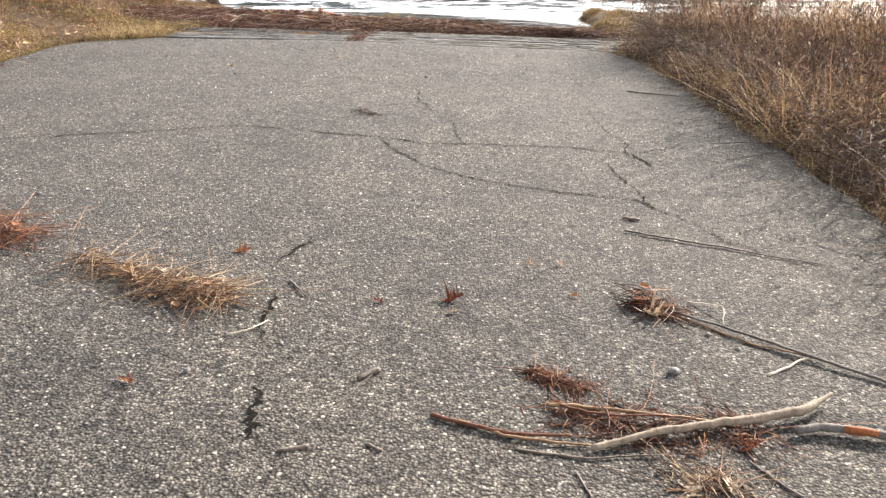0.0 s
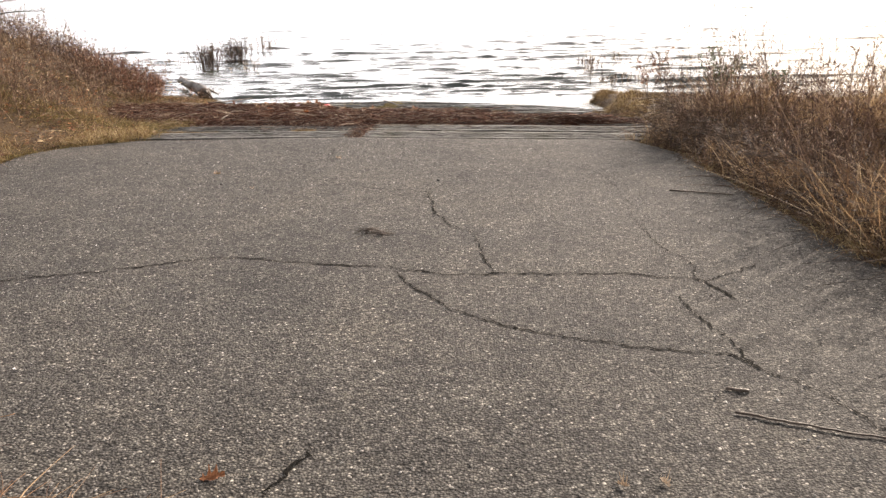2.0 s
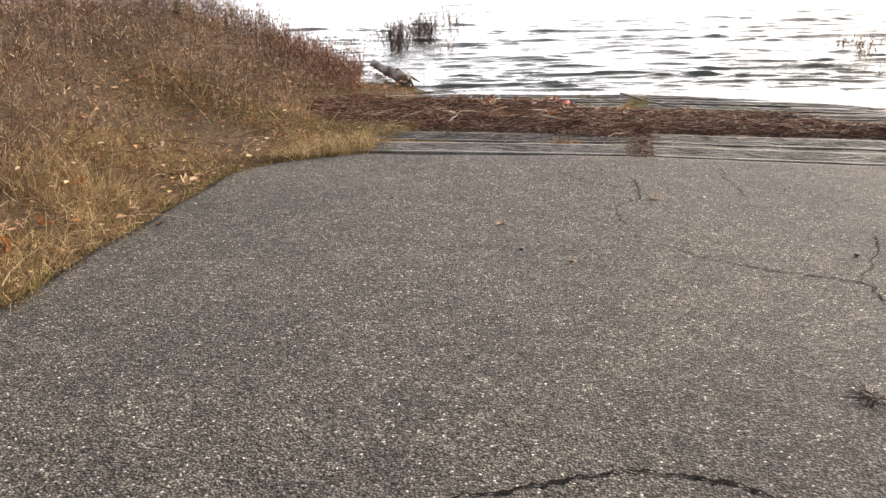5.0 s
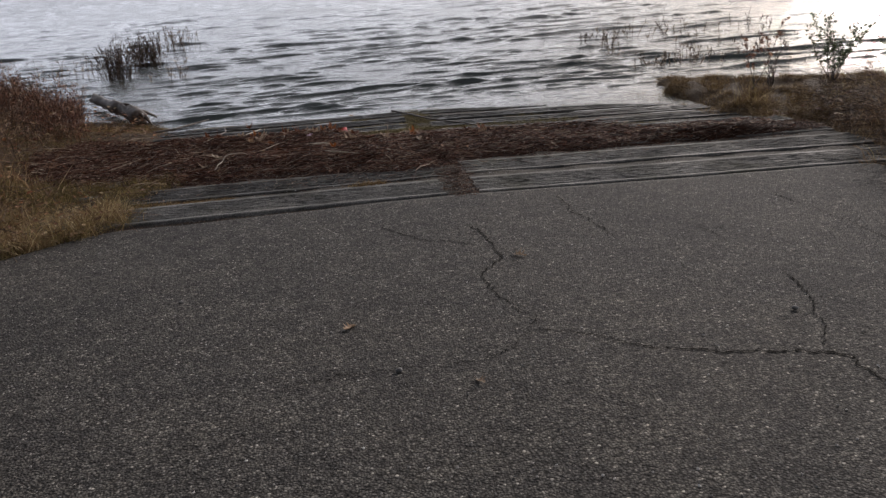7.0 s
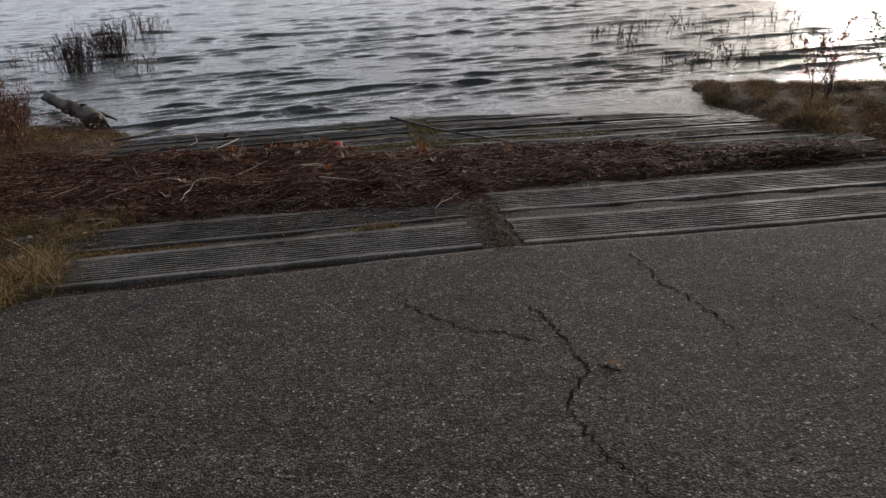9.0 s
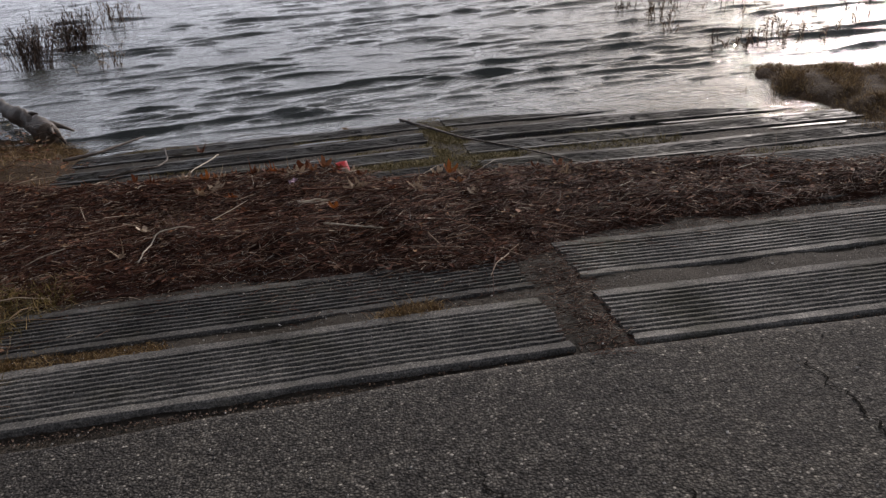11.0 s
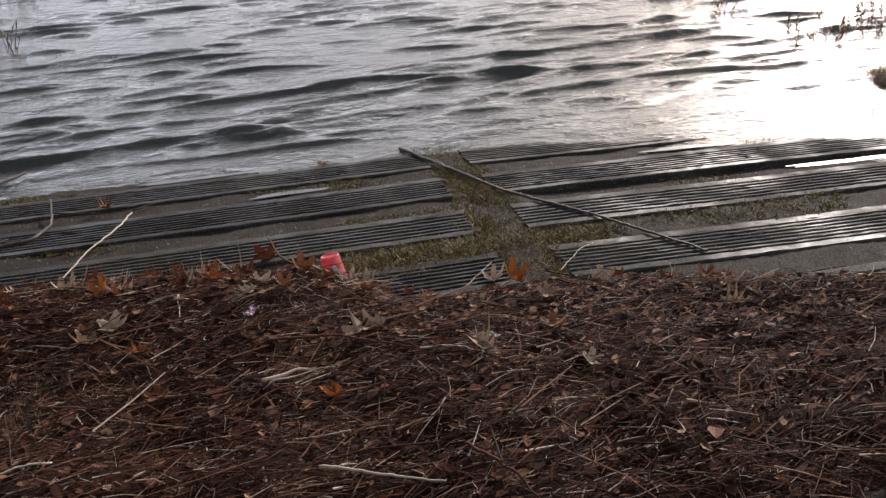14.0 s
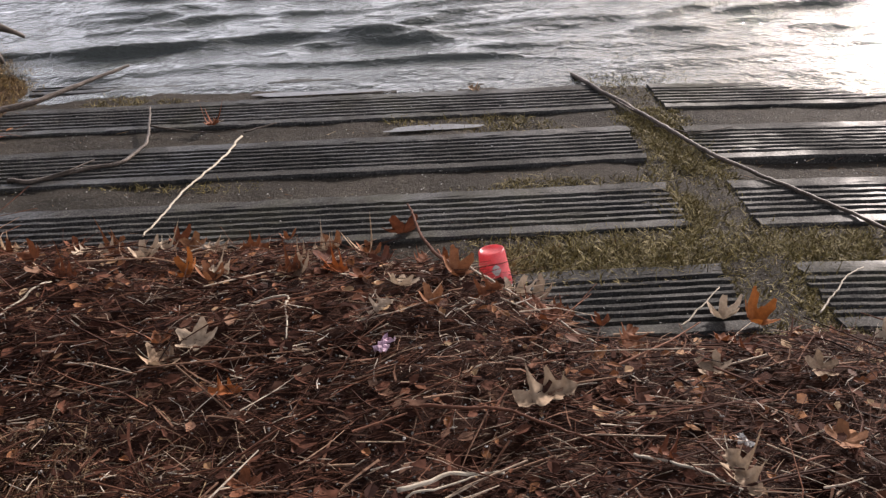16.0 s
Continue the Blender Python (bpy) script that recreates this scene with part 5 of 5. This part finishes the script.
def scrap(name, x, y, size, material, label, seed):
    """A crumpled scrap of film."""
    r = np.random.RandomState(seed)
    v = np.stack(np.meshgrid(np.linspace(-1, 1, 9), np.linspace(-0.6, 0.6, 7), indexing="ij") + [np.zeros((9, 7))], -1)
    v[..., 2] = 0.35 * np.abs(np.sin(v[..., 0] * 4 + v[..., 1] * 3)) + 0.12 * r.normal(0, 1, (9, 7))
    v += 0.12 * r.normal(0, 1, v.shape)
    v[..., 2] -= v[..., 2].min()
    ob = tagged(new(name, make_mesh(name, v.reshape(-1, 3) * size, sheet_faces(9, 7), material, False)), label, "litter")
    ob.matrix_world = Matrix.Translation(on(x, y)) @ Euler((0, 0, seed)).to_matrix().to_4x4()
    return ob


scrap("film_scrap", -2.83, 13.09, 0.028, PINK, "crumpled pink plastic film on the reed drift", 1)
scrap("paper_scrap", -2.02, 12.73, 0.022, WHITE_CUP, "small crumpled white scrap on the reed drift", 2)

# things on the asphalt
def clump(name, blobs, n, length, label, seed, material=STRAW, flat=0.4):
    """A tangle of straw: stems heaped over a few round places (x, y, radius, height)."""
    np.random.seed(seed)
    parts = []
    for x, y, rad, hgt in blobs:
        k = int(n * rad / sum(b[2] for b in blobs))
        qx, qy = np.random.normal(x, rad * 0.5, k), np.random.normal(y, rad * 0.5, k)
        fall = np.exp(-((qx - x) ** 2 + (qy - y) ** 2) / (rad * rad))
        base = to_world(np.stack([qx, qy, top_z(qx, qy) + rnd(k, 0, 1) * hgt * fall], 1))
        a = rnd(k, 0, math.tau)
        way = np.stack([np.cos(a), np.sin(a), rnd(k, -0.1, flat) * fall], 1)
        bend = np.stack([np.random.normal(0, 0.9, k), np.random.normal(0, 0.9, k), rnd(k, -0.5, 0.0)], 1)
        parts.append(strands(base, way, rnd(k, 0.35, 1.0) * length, bend, rnd(k, 0.0011, 0.003), 0.0009, 4, 3))
    np.random.seed(seed + 1)
    v, f = join(parts)
    ob = new(name, make_mesh(name, v, f, material))
    return tagged(ob, label, "straw clump", "straw clumps on the asphalt")


def caught_leaves(ob, spots, size, material, seed):
    """Small curled leaves caught in a straw clump."""
    np.random.seed(seed)
    for x, y, h in spots:
        v, f = litter_leaves(1, lambda n: (np.array([x]), np.array([y])), size, 0.004)
        v[:, 2] += 0.5 * h
        part("leaf", make_mesh("leaf", v, f, material, False), ob, "small dry curled leaf")


long_clump = clump("straw_clump", [(-1.53, 3.06, 0.06, 0.09), (-1.39, 2.98, 0.07, 0.05), (-1.26, 2.91, 0.08, 0.05), (-1.13, 2.85, 0.1, 0.08), (-1.01, 2.8, 0.1, 0.09), (-0.96, 2.82, 0.07, 0.06)], 620, 0.13, "long tangled clump of dry straw on the asphalt", 61)
caught_leaves(long_clump, [(-1.4, 2.93, 0.04), (-1.36, 2.96, 0.05), (-1.42, 2.98, 0.05), (-1.1, 2.88, 0.07), (-1.3, 2.92, 0.04), (-1.0, 2.84, 0.08), (-1.08, 2.72, 0.01), (-0.98, 2.7, 0.01)], 0.055, LEAF, 62)
red_clump = clump("straw_clump", [(-1.99, 3.24, 0.1, 0.1), (-2.1, 3.3, 0.14, 0.11), (-2.2, 3.34, 0.13, 0.1)], 420, 0.16, "tangled clump of red-brown straw and leaves on the asphalt", 63, SHRUB)
caught_leaves(red_clump, [(-1.95, 3.28, 0.1), (-1.99, 3.32, 0.11), (-2.05, 3.34, 0.12), (-2.1, 3.28, 0.11), (-1.93, 3.22, 0.06), (-2.03, 3.2, 0.05), (-2.12, 3.36, 0.13)], 0.07, RUSTY, 64)
small_clump = clump("straw_clump", [(0.66, 2.97, 0.06, 0.07), (0.72, 2.9, 0.09, 0.04)], 230, 0.1, "small tuft of dry straw and leaves on the asphalt", 65, REED)
caught_leaves(small_clump, [(0.64, 2.99, 0.08), (0.67, 3.02, 0.1), (0.65, 2.95, 0.06), (0.7, 2.96, 0.06), (0.73, 2.92, 0.04), (0.62, 2.93, 0.03)], 0.07, RUSTY, 66)
clump("straw_clump", [(0.45, 2.1, 0.12, 0.025), (0.62, 2.08, 0.13, 0.025), (0.8, 2.1, 0.11, 0.02), (0.32, 2.13, 0.1, 0.02)], 330, 0.2, "flat mat of dry straw under the driftwood", 67, SHRUB, 0.15)
clump("straw_clump", [(0.64, 1.84, 0.1, 0.03)], 120, 0.13, "loose pale straw and leaf scraps on the asphalt", 69)
stick("straw_stalk", [(-1.66, 3.1, 0.0), (-1.68, 3.2, 0.08), (-1.72, 3.4, 0.12), (-1.66, 3.42, 0.125)], 0.002, 0.0012, STRAW, "single pale stem standing up from the straw", "stem", 71)

driftwood = stick("driftwood_branch", [(0.35, 1.96, 0.014), (0.49, 2.03, 0.022), (0.69, 2.1, 0.026), (0.91, 2.16, 0.028), (1.0, 2.2, 0.03), (1.12, 2.3, 0.034)], 0.009, 0.0165, DRIFT, "bleached curved driftwood branch lying on the asphalt", "branch", 73, sides=10, point=0.65)
rotten = stick("rotten_branch", [(0.95, 2.1, 0.02), (1.03, 2.13, 0.022), (1.14, 2.12, 0.022), (1.3, 2.06, 0.02), (1.5, 2.04, 0.018)], 0.012, 0.014, GREYBARK, "grey barked branch with orange rotten wood", "branch", 75, sides=9)
c = curve_pts([(1.09, 2.118, 0.024), (1.13, 2.116, 0.025), (1.18, 2.105, 0.024)], 0.02, 0.001, 76)
part("rotten_patch", make_mesh("rotten_patch", *tube(c, np.full(len(c), 0.0115), 8, 0.2, 76), ROT), rotten, "orange crumbling wood")
stick("reed_stalk", [(-0.1, 2.09, 0.008), (0.0, 2.05, 0.012), (0.13, 2.02, 0.01), (0.3, 2.02, 0.012)], 0.007, 0.004, REED, "brown dry reed stalk on the asphalt", "stalk", 77)
stick("reed_stalk", [(-0.02, 2.07, 0.006), (0.12, 2.0, 0.01), (0.35, 1.98, 0.01)], 0.005, 0.003, STRAW, "tan dry reed stalk on the asphalt", "stalk", 78)
stick("reed_stalk", [(0.24, 2.18, 0.01), (0.45, 2.16, 0.02), (0.75, 2.12, 0.02)], 0.006, 0.004, STRAW, "tan dry reed stalk on the asphalt", "stalk", 79)
stick("reed_stalk", [(0.25, 2.19, 0.012), (0.4, 2.13, 0.02), (0.6, 2.12, 0.03)], 0.005, 0.003, REED, "brown dry reed stalk on the asphalt", "stalk", 80)
stick("reed_stalk", [(0.14, 1.95, 0.004), (0.3, 1.93, 0.006), (0.55, 1.96, 0.008)], 0.004, 0.002, BARK, "thin dark stalk on the asphalt", "stalk", 81)
stick("long_twig", [(0.7, 2.93, 0.01), (0.95, 2.74, 0.02), (1.15, 2.58, 0.02), (1.45, 2.37, 0.01), (1.7, 2.2, 0.008)], 0.0045, 0.006, GREYBARK, "long thin grey twig lying on the asphalt", "twig", 83)
stick("long_twig", [(0.75, 2.88, 0.006), (1.0, 2.66, 0.008), (1.2, 2.56, 0.012)], 0.004, 0.003, STRAW, "long thin tan twig lying on the asphalt", "twig", 84)
stick("short_twig", [(0.98, 2.45, 0.005), (1.15, 2.57, 0.014)], 0.005, 0.003, PALE, "short pale twig crossing a longer one", "twig", 85)
stick("thin_twig", [(0.84, 3.0, 0.004), (0.95, 2.92, 0.03), (0.93, 2.82, 0.006)], 0.003, 0.0015, PALE, "thin bent twig on the asphalt", "twig", 86)
stick("dark_twig", [(0.71, 3.79, 0.006), (1.0, 3.68, 0.008), (1.15, 3.64, 0.008), (1.35, 3.53, 0.008), (1.53, 3.48, 0.006)], 0.005, 0.0025, BARK, "long dark twig lying on the asphalt", "twig", 87)
stick("dark_twig", [(1.3, 7.6, 0.005), (1.75, 7.45, 0.006)], 0.006, 0.004, BARK, "dark twig at the edge of the asphalt", "twig", 88)
stick("dark_twig", [(0.3, 1.86, 0.003), (0.33, 1.75, 0.004)], 0.004, 0.003, BARK, "short dark twig on the asphalt", "twig", 89)
stick("dark_twig", [(0.78, 1.96, 0.003), (0.93, 1.72, 0.006)], 0.004, 0.003, GREYBARK, "short grey twig on the asphalt", "twig", 90)
stick("dark_twig", [(-0.72, 3.0, 0.004), (-0.63, 2.86, 0.005)], 0.005, 0.003, BARK, "short dark twig on the asphalt", "twig", 91)
stick("pale_twig", [(-0.83, 2.52, 0.003), (-0.76, 2.56, 0.01), (-0.72, 2.64, 0.004)], 0.0028, 0.002, PALE, "short pale twig beside a crack", "twig", 92)
stick("bent_stalk", [(-0.39, 2.12, 0.003), (-0.34, 2.2, 0.012), (-0.3, 2.29, 0.012)], 0.002, 0.0015, GREYBARK, "thin stem with a dark withered head", "stem", 93)
stick("bark_chip", [(0.73, 3.98, 0.006), (0.81, 3.96, 0.006)], 0.006, 0.007, BARK, "small dark piece of bark on the asphalt", "bark", 94)
stick("bark_chip", [(-0.34, 2.27, 0.006), (-0.28, 2.33, 0.009)], 0.008, 0.011, BARK, "dark withered seed head on the asphalt", "bark", 95)
stick("bark_chip", [(-0.5, 1.87, 0.004), (-0.42, 1.9, 0.004)], 0.005, 0.008, BARK, "small dark piece of bark on the asphalt", "bark", 96)
stick("bark_chip", [(-0.27, 1.93, 0.004), (-0.22, 1.9, 0.004)], 0.005, 0.006, BARK, "small dark piece of bark on the asphalt", "bark", 97)
clump("seed_head", [(0.22, 2.37, 0.03, 0.02), (0.28, 2.33, 0.035, 0.02), (0.34, 2.3, 0.03, 0.015)], 420, 0.05, "dark furry reed seed head on the asphalt", 98, SHRUB)
clump("dead_sprig", [(-0.89, 6.15, 0.045, 0.04), (-0.81, 6.1, 0.045, 0.03)], 150, 0.075, "small twisted dark sprig on the asphalt", 99, BARK)


def pebble(x, y, s, seed):
    r = np.random.RandomState(seed)
    bm = bmesh.new()
    bmesh.ops.create_icosphere(bm, subdivisions=2, radius=s)
    for v in bm.verts:
        v.co = Vector((v.co.x * 1.15, v.co.y, v.co.z * 0.7)) * (1 + 0.18 * noise.noise(v.co * (0.9 / s) + Vector((seed, 0, 0))))
    me = bpy.data.meshes.new("pebble")
    bm.to_mesh(me)
    bm.free()
    me.materials.append(STONE)
    ob = tagged(new("pebble", me), "small rounded grey pebble on the asphalt", "stone", "pebbles on the asphalt")
    ob.matrix_world = Matrix.Translation(on(x, y, s * 0.55)) @ Euler((0, 0, r.uniform(0, 6))).to_matrix().to_4x4()


for k, (x, y, s) in enumerate(((0.67, 2.43, 0.018), (-0.88, 2.26, 0.011), (-2.2, 3.9, 0.012), (0.85, 2.72, 0.01), (-3.34, 8.75, 0.012), (-2.3, 7.67, 0.014), (-0.54, 7.88, 0.014), (0.93, 2.62, 0.009))):
    pebble(x, y, s, 400 + k)

# ---- shore: log, plants standing in the water, young tree, shrubs ----
def shore_log():
    p = to_world([(-5.2, 16.2, 0.08), (-5.55, 16.8, 0.12), (-5.9, 17.35, 0.15), (-6.25, 17.95, 0.18)])
    t = np.linspace(0, 3, 26)
    c = np.stack([np.interp(t, range(4), p[:, k]) for k in range(3)], 1)
    log = tagged(new("log", make_mesh("log", *tube(c, np.linspace(0.1, 0.065, 26) * (1 + 0.12 * np.sin(t * 5) + 0.06 * np.sin(t * 13)), 12, 0.14, 5), BARK)), "dark wet log lying half in the water", "log")
    for k, (a, b) in enumerate((((-5.15, 16.2, 0.1), (-5.05, 16.15, -0.02)), ((-5.3, 16.45, 0.14), (-5.05, 16.5, 0.03)), ((-5.2, 16.25, 0.1), (-5.12, 16.05, 0.1)), ((-5.6, 16.9, 0.15), (-5.42, 16.7, 0.2)))):
        q = to_world([a, b])
        cc = np.linspace(q[0], q[1], 7)
        cc[:, 2] += 0.02 * np.sin(np.linspace(0, 3, 7))
        part("root", make_mesh("root", *tube(cc, np.linspace(0.04, 0.01, 7), 7, 0.15, k), BARK), log, "dark broken root")


shore_log()


def water_clump(x, y, n, rad, hgt, label, material=WEED, seed=0):
    np.random.seed(900 + seed)
    px, py = np.random.normal(0, rad, n), np.random.normal(0, rad * 0.7, n)
    c = to_world([(x, y, float(water_z(x, y)))])[0]
    base = np.stack([c[0] + px, c[1] + py, np.full(n, -0.12)], 1)
    way = np.stack([np.random.normal(0, 0.2, n), np.random.normal(0, 0.2, n), np.ones(n)], 1)
    L = rnd(n, 0.5, 1.1) * hgt + 0.12
    bend = np.random.normal(0, 0.12, (n, 3))
    w = way / np.linalg.norm(way, axis=1, keepdims=True)

    def stems(i):
        k = np.repeat(i, 5)
        q = rnd(len(k), 0.45, 1.0)
        b = base[k] + w[k] * (L[k] * q)[:, None] + bend[k] * (L[k] * q * q)[:, None]
        heads = strands(b, np.random.normal(0, 0.5, (len(k), 3)) + [0, 0, 0.7], rnd(len(k), 0.03, 0.09), np.zeros((len(k), 3)), 0.008, 0.0015, 2, 3)
        return join([strands(base[i], way[i], L[i], bend[i], 0.0045, 0.002, 3, 3), heads])

    if n > 20:
        v, f = stems(np.arange(n))
        tagged(new("water_plant", make_mesh("water_plant", v, f, material)), label, "plant", kind="stuff")
        return
    plant = tagged(new("water_plant"), label, "plant", "plants standing in the lake")
    for i in range(n):
        v, f = stems(np.array([i]))
        part("stem", make_mesh("stem", v, f, material), plant)


for k, (x, y, n, rad, hgt, label) in enumerate((
        (-6.6, 20.9, 130, 0.15, 0.62, "dark red-brown plants standing in the shallow lake"), (-6.36, 22.2, 140, 0.15, 0.6, "tan and brown reeds standing in the shallow lake"), (-6.2, 24.6, 40, 0.26, 0.5, "thin dead reeds standing in the lake"),
        (-5.46, 20.1, 12, 0.16, 0.3, "few short stems standing in the lake"), (-7.4, 21.4, 16, 0.25, 0.4, "thin dead stems standing in the lake"), (1.95, 18.3, 8, 0.06, 0.3, "small sprig standing in the lake"),
        (2.8, 20.0, 6, 0.08, 0.3, "few thin stems standing in the lake"), (2.18, 19.3, 14, 0.08, 0.35, "thin dark stems standing in the lake"), (2.6, 17.0, 8, 0.15, 0.25, "scattered stems standing in the lake"),
        (3.1, 17.1, 10, 0.4, 0.25, "scattered stems standing in the lake"), (2.15, 16.85, 8, 0.06, 0.18, "short dark stems beside the spit"), (3.4, 19.5, 12, 0.4, 0.3, "scattered stems standing in the lake"))):
    water_clump(x, y, n, rad, hgt, label, THICKET if k in (0, 1) else WEED, k)


for k in range(22):
    water_clump(LEAF_AT.uniform(1.9, 5.5), LEAF_AT.uniform(16.4, 21.5), LEAF_AT.randrange(1, 6), LEAF_AT.uniform(0.04, 0.22), LEAF_AT.uniform(0.08, 0.25), "thin dark stems standing in the shallow lake", THICKET, 40 + k)


def bare_shrub(x, y, hgt, n, label, leafy=None, seed=0):
    """Branching stems from one foot, each forking twice."""
    r = np.random.RandomState(seed)
    foot = on(x, y, -0.02)
    ob = tagged(new("shrub"), label, "shrub")
    ob.location = foot
    for k in range(n):
        a, lean = r.uniform(0, math.tau), r.uniform(0.1, 0.55)
        d = np.array([math.cos(a) * lean, math.sin(a) * lean, 1.0])
        L = hgt * r.uniform(0.6, 1.0)
        t = np.linspace(0, 1, 9)
        c = np.stack([d[0] * t * L + 0.03 * np.sin(t * 5 + k), d[1] * t * L + 0.03 * np.cos(t * 4 + k) - 0.03 * math.cos(k), d[2] * t * L * (1 - 0.1 * t)], 1)
        c[0] = (0, 0, 0)
        bs = [tube(c, np.linspace(0.006, 0.0016, 9), 5, 0.08, k)]
        tw, ln, bases = [], [], []
        for j in range(14):
            q = r.randint(3, 9)
            bases.append(c[q])
            tw.append(np.array([r.normal(0, 0.6), r.normal(0, 0.6), r.uniform(0.2, 1.0)]))
            ln.append(r.uniform(0.06, 0.2) * hgt)
        bs.append(strands(bases, tw, ln, np.array(tw) * 0.1, 0.0018, 0.0008, 2, 3))
        v, f = join(bs)
        part("branch", make_mesh("branch", v, f, BARK), ob)
        if leafy:
            m = 90
            i = r.randint(0, 14, m)
            tw = np.array(tw)
            tw /= np.linalg.norm(tw, axis=1, keepdims=True)
            p = np.array(bases)[i] + tw[i] * (np.array(ln)[i] * r.rand(m))[:, None]
            d = r.normal(0, 1, (m, 3))
            d /= np.linalg.norm(d, axis=1, keepdims=True)
            e = np.cross(d, r.normal(0, 1, (m, 3)))
            e /= np.linalg.norm(e, axis=1, keepdims=True)
            s = r.uniform(0.02, 0.045, m)[:, None]
            rows = [p, p + d * s * 0.5 + e * s * 0.3, p + d * s, p + d * s * 0.5 - e * s * 0.3]
            part("foliage", make_mesh("foliage", np.stack(rows, 1).reshape(-1, 3), np.arange(m * 4).reshape(-1, 4), leafy), ob)


bare_shrub(2.75, 14.5, 0.62, 9, "bare brown branching shrub on the low spit", None, 1)
bare_shrub(3.55, 14.5, 0.85, 12, "small shrub with dull green leaves on the spit", GREEN, 2)
bare_shrub(4.3, 14.3, 0.6, 9, "low leafy shrub on the spit", GREEN, 3)
bare_shrub(2.35, 14.2, 0.95, 3, "single tall weed with dry leaves on the spit", SHRUB, 4)
bare_shrub(-6.75, 16.9, 0.5, 9, "dark red-brown shrub beside the log", SHRUB, 5)
bare_shrub(-7.1, 17.2, 0.6, 9, "dark red-brown shrub beside the log", SHRUB, 6)
bare_shrub(-7.6, 16.9, 0.6, 9, "dark red-brown shrub on the bank", SHRUB, 7)


def young_pine(x, y, hgt):
    r = np.random.RandomState(12)
    tree = tagged(new("young_pine"), "young pine tree with a slim dark trunk on the bank", "tree")
    tree.location = on(x, y, -0.05)
    t = np.linspace(0, 1, 16)
    c = np.stack([0.05 * np.sin(t * 3), 0.04 * np.sin(t * 4 + 1), t * hgt], 1)
    part("trunk", make_mesh("trunk", *tube(c, np.linspace(0.045, 0.008, 16), 9, 0.07, 1), BARK), tree)
    need = []
    for k in range(26):
        q = 0.14 + 0.84 * k / 26
        a = k * 2.4
        L = (1.05 - q) * hgt * 0.42
        s = np.linspace(0, 1, 7)
        b = c[int(q * 15)] + np.stack([math.cos(a) * L * s, math.sin(a) * L * s, 0.18 * L * s - 0.12 * L * s * s], 1)
        part("limb", make_mesh("limb", *tube(b, np.linspace(0.012, 0.004, 7), 5, 0.08, k), BARK), tree)
        m = 90
        i = r.uniform(0.35, 1, m)
        p = np.stack([np.interp(i, s, b[:, j]) for j in range(3)], 1)
        need.append(strands(p, r.normal(0, 0.6, (m, 3)) + [math.cos(a) * 0.5, math.sin(a) * 0.5, 0.4], r.uniform(0.06, 0.12, m), np.zeros((m, 3)), 0.0014, 0.0006, 1, 3))
    v, f = join(need)
    part("crown", make_mesh("crown", v, f, GREEN), tree, "green needles")


young_pine(-7.6, 13.6, 2.4)


PUDDLE = earthy("wet_film", [(0.3, (0.03, 0.028, 0.024)), (0.7, (0.06, 0.056, 0.05))], 6, 60, 0.3, 0.003, spec=0.35)


def puddle(x, y, lx, ly, seed):
    a = np.linspace(0, math.tau, 36, endpoint=False)
    rad = 1 + 0.4 * lumps(np.cos(a) * 2, np.sin(a) * 2, 1.5, seed)
    rows = []
    for q in (0.02, 0.5, 1.0):
        px, py = x + lx * q * rad * np.cos(a), y + ly * q * rad * np.sin(a)
        rows.append(np.stack([px, py, ramp_z(px, py) + 0.002], 1))
    i = np.arange(2)[:, None] * 36
    s = np.arange(36)[None]
    t = (s + 1) % 36
    tagged(new("puddle", make_mesh("puddle", to_world(np.concatenate(rows)), np.stack([i + s, i + t, i + 36 + t, i + 36 + s], -1).reshape(-1, 4), PUDDLE)), "thin bright puddle in a joint of the planks", "puddle", "puddles on the planks")


for k, (x, y, lx, ly) in enumerate(((-2.65, 14.93, 0.28, 0.03), (-3.2, 15.5, 0.35, 0.03), (-0.2, 14.93, 0.3, 0.03), (0.6, 14.33, 0.4, 0.03), (1.2, 13.75, 0.3, 0.03), (-0.3, 15.5, 0.5, 0.04))):
    puddle(x, y, lx, ly, 500 + k)
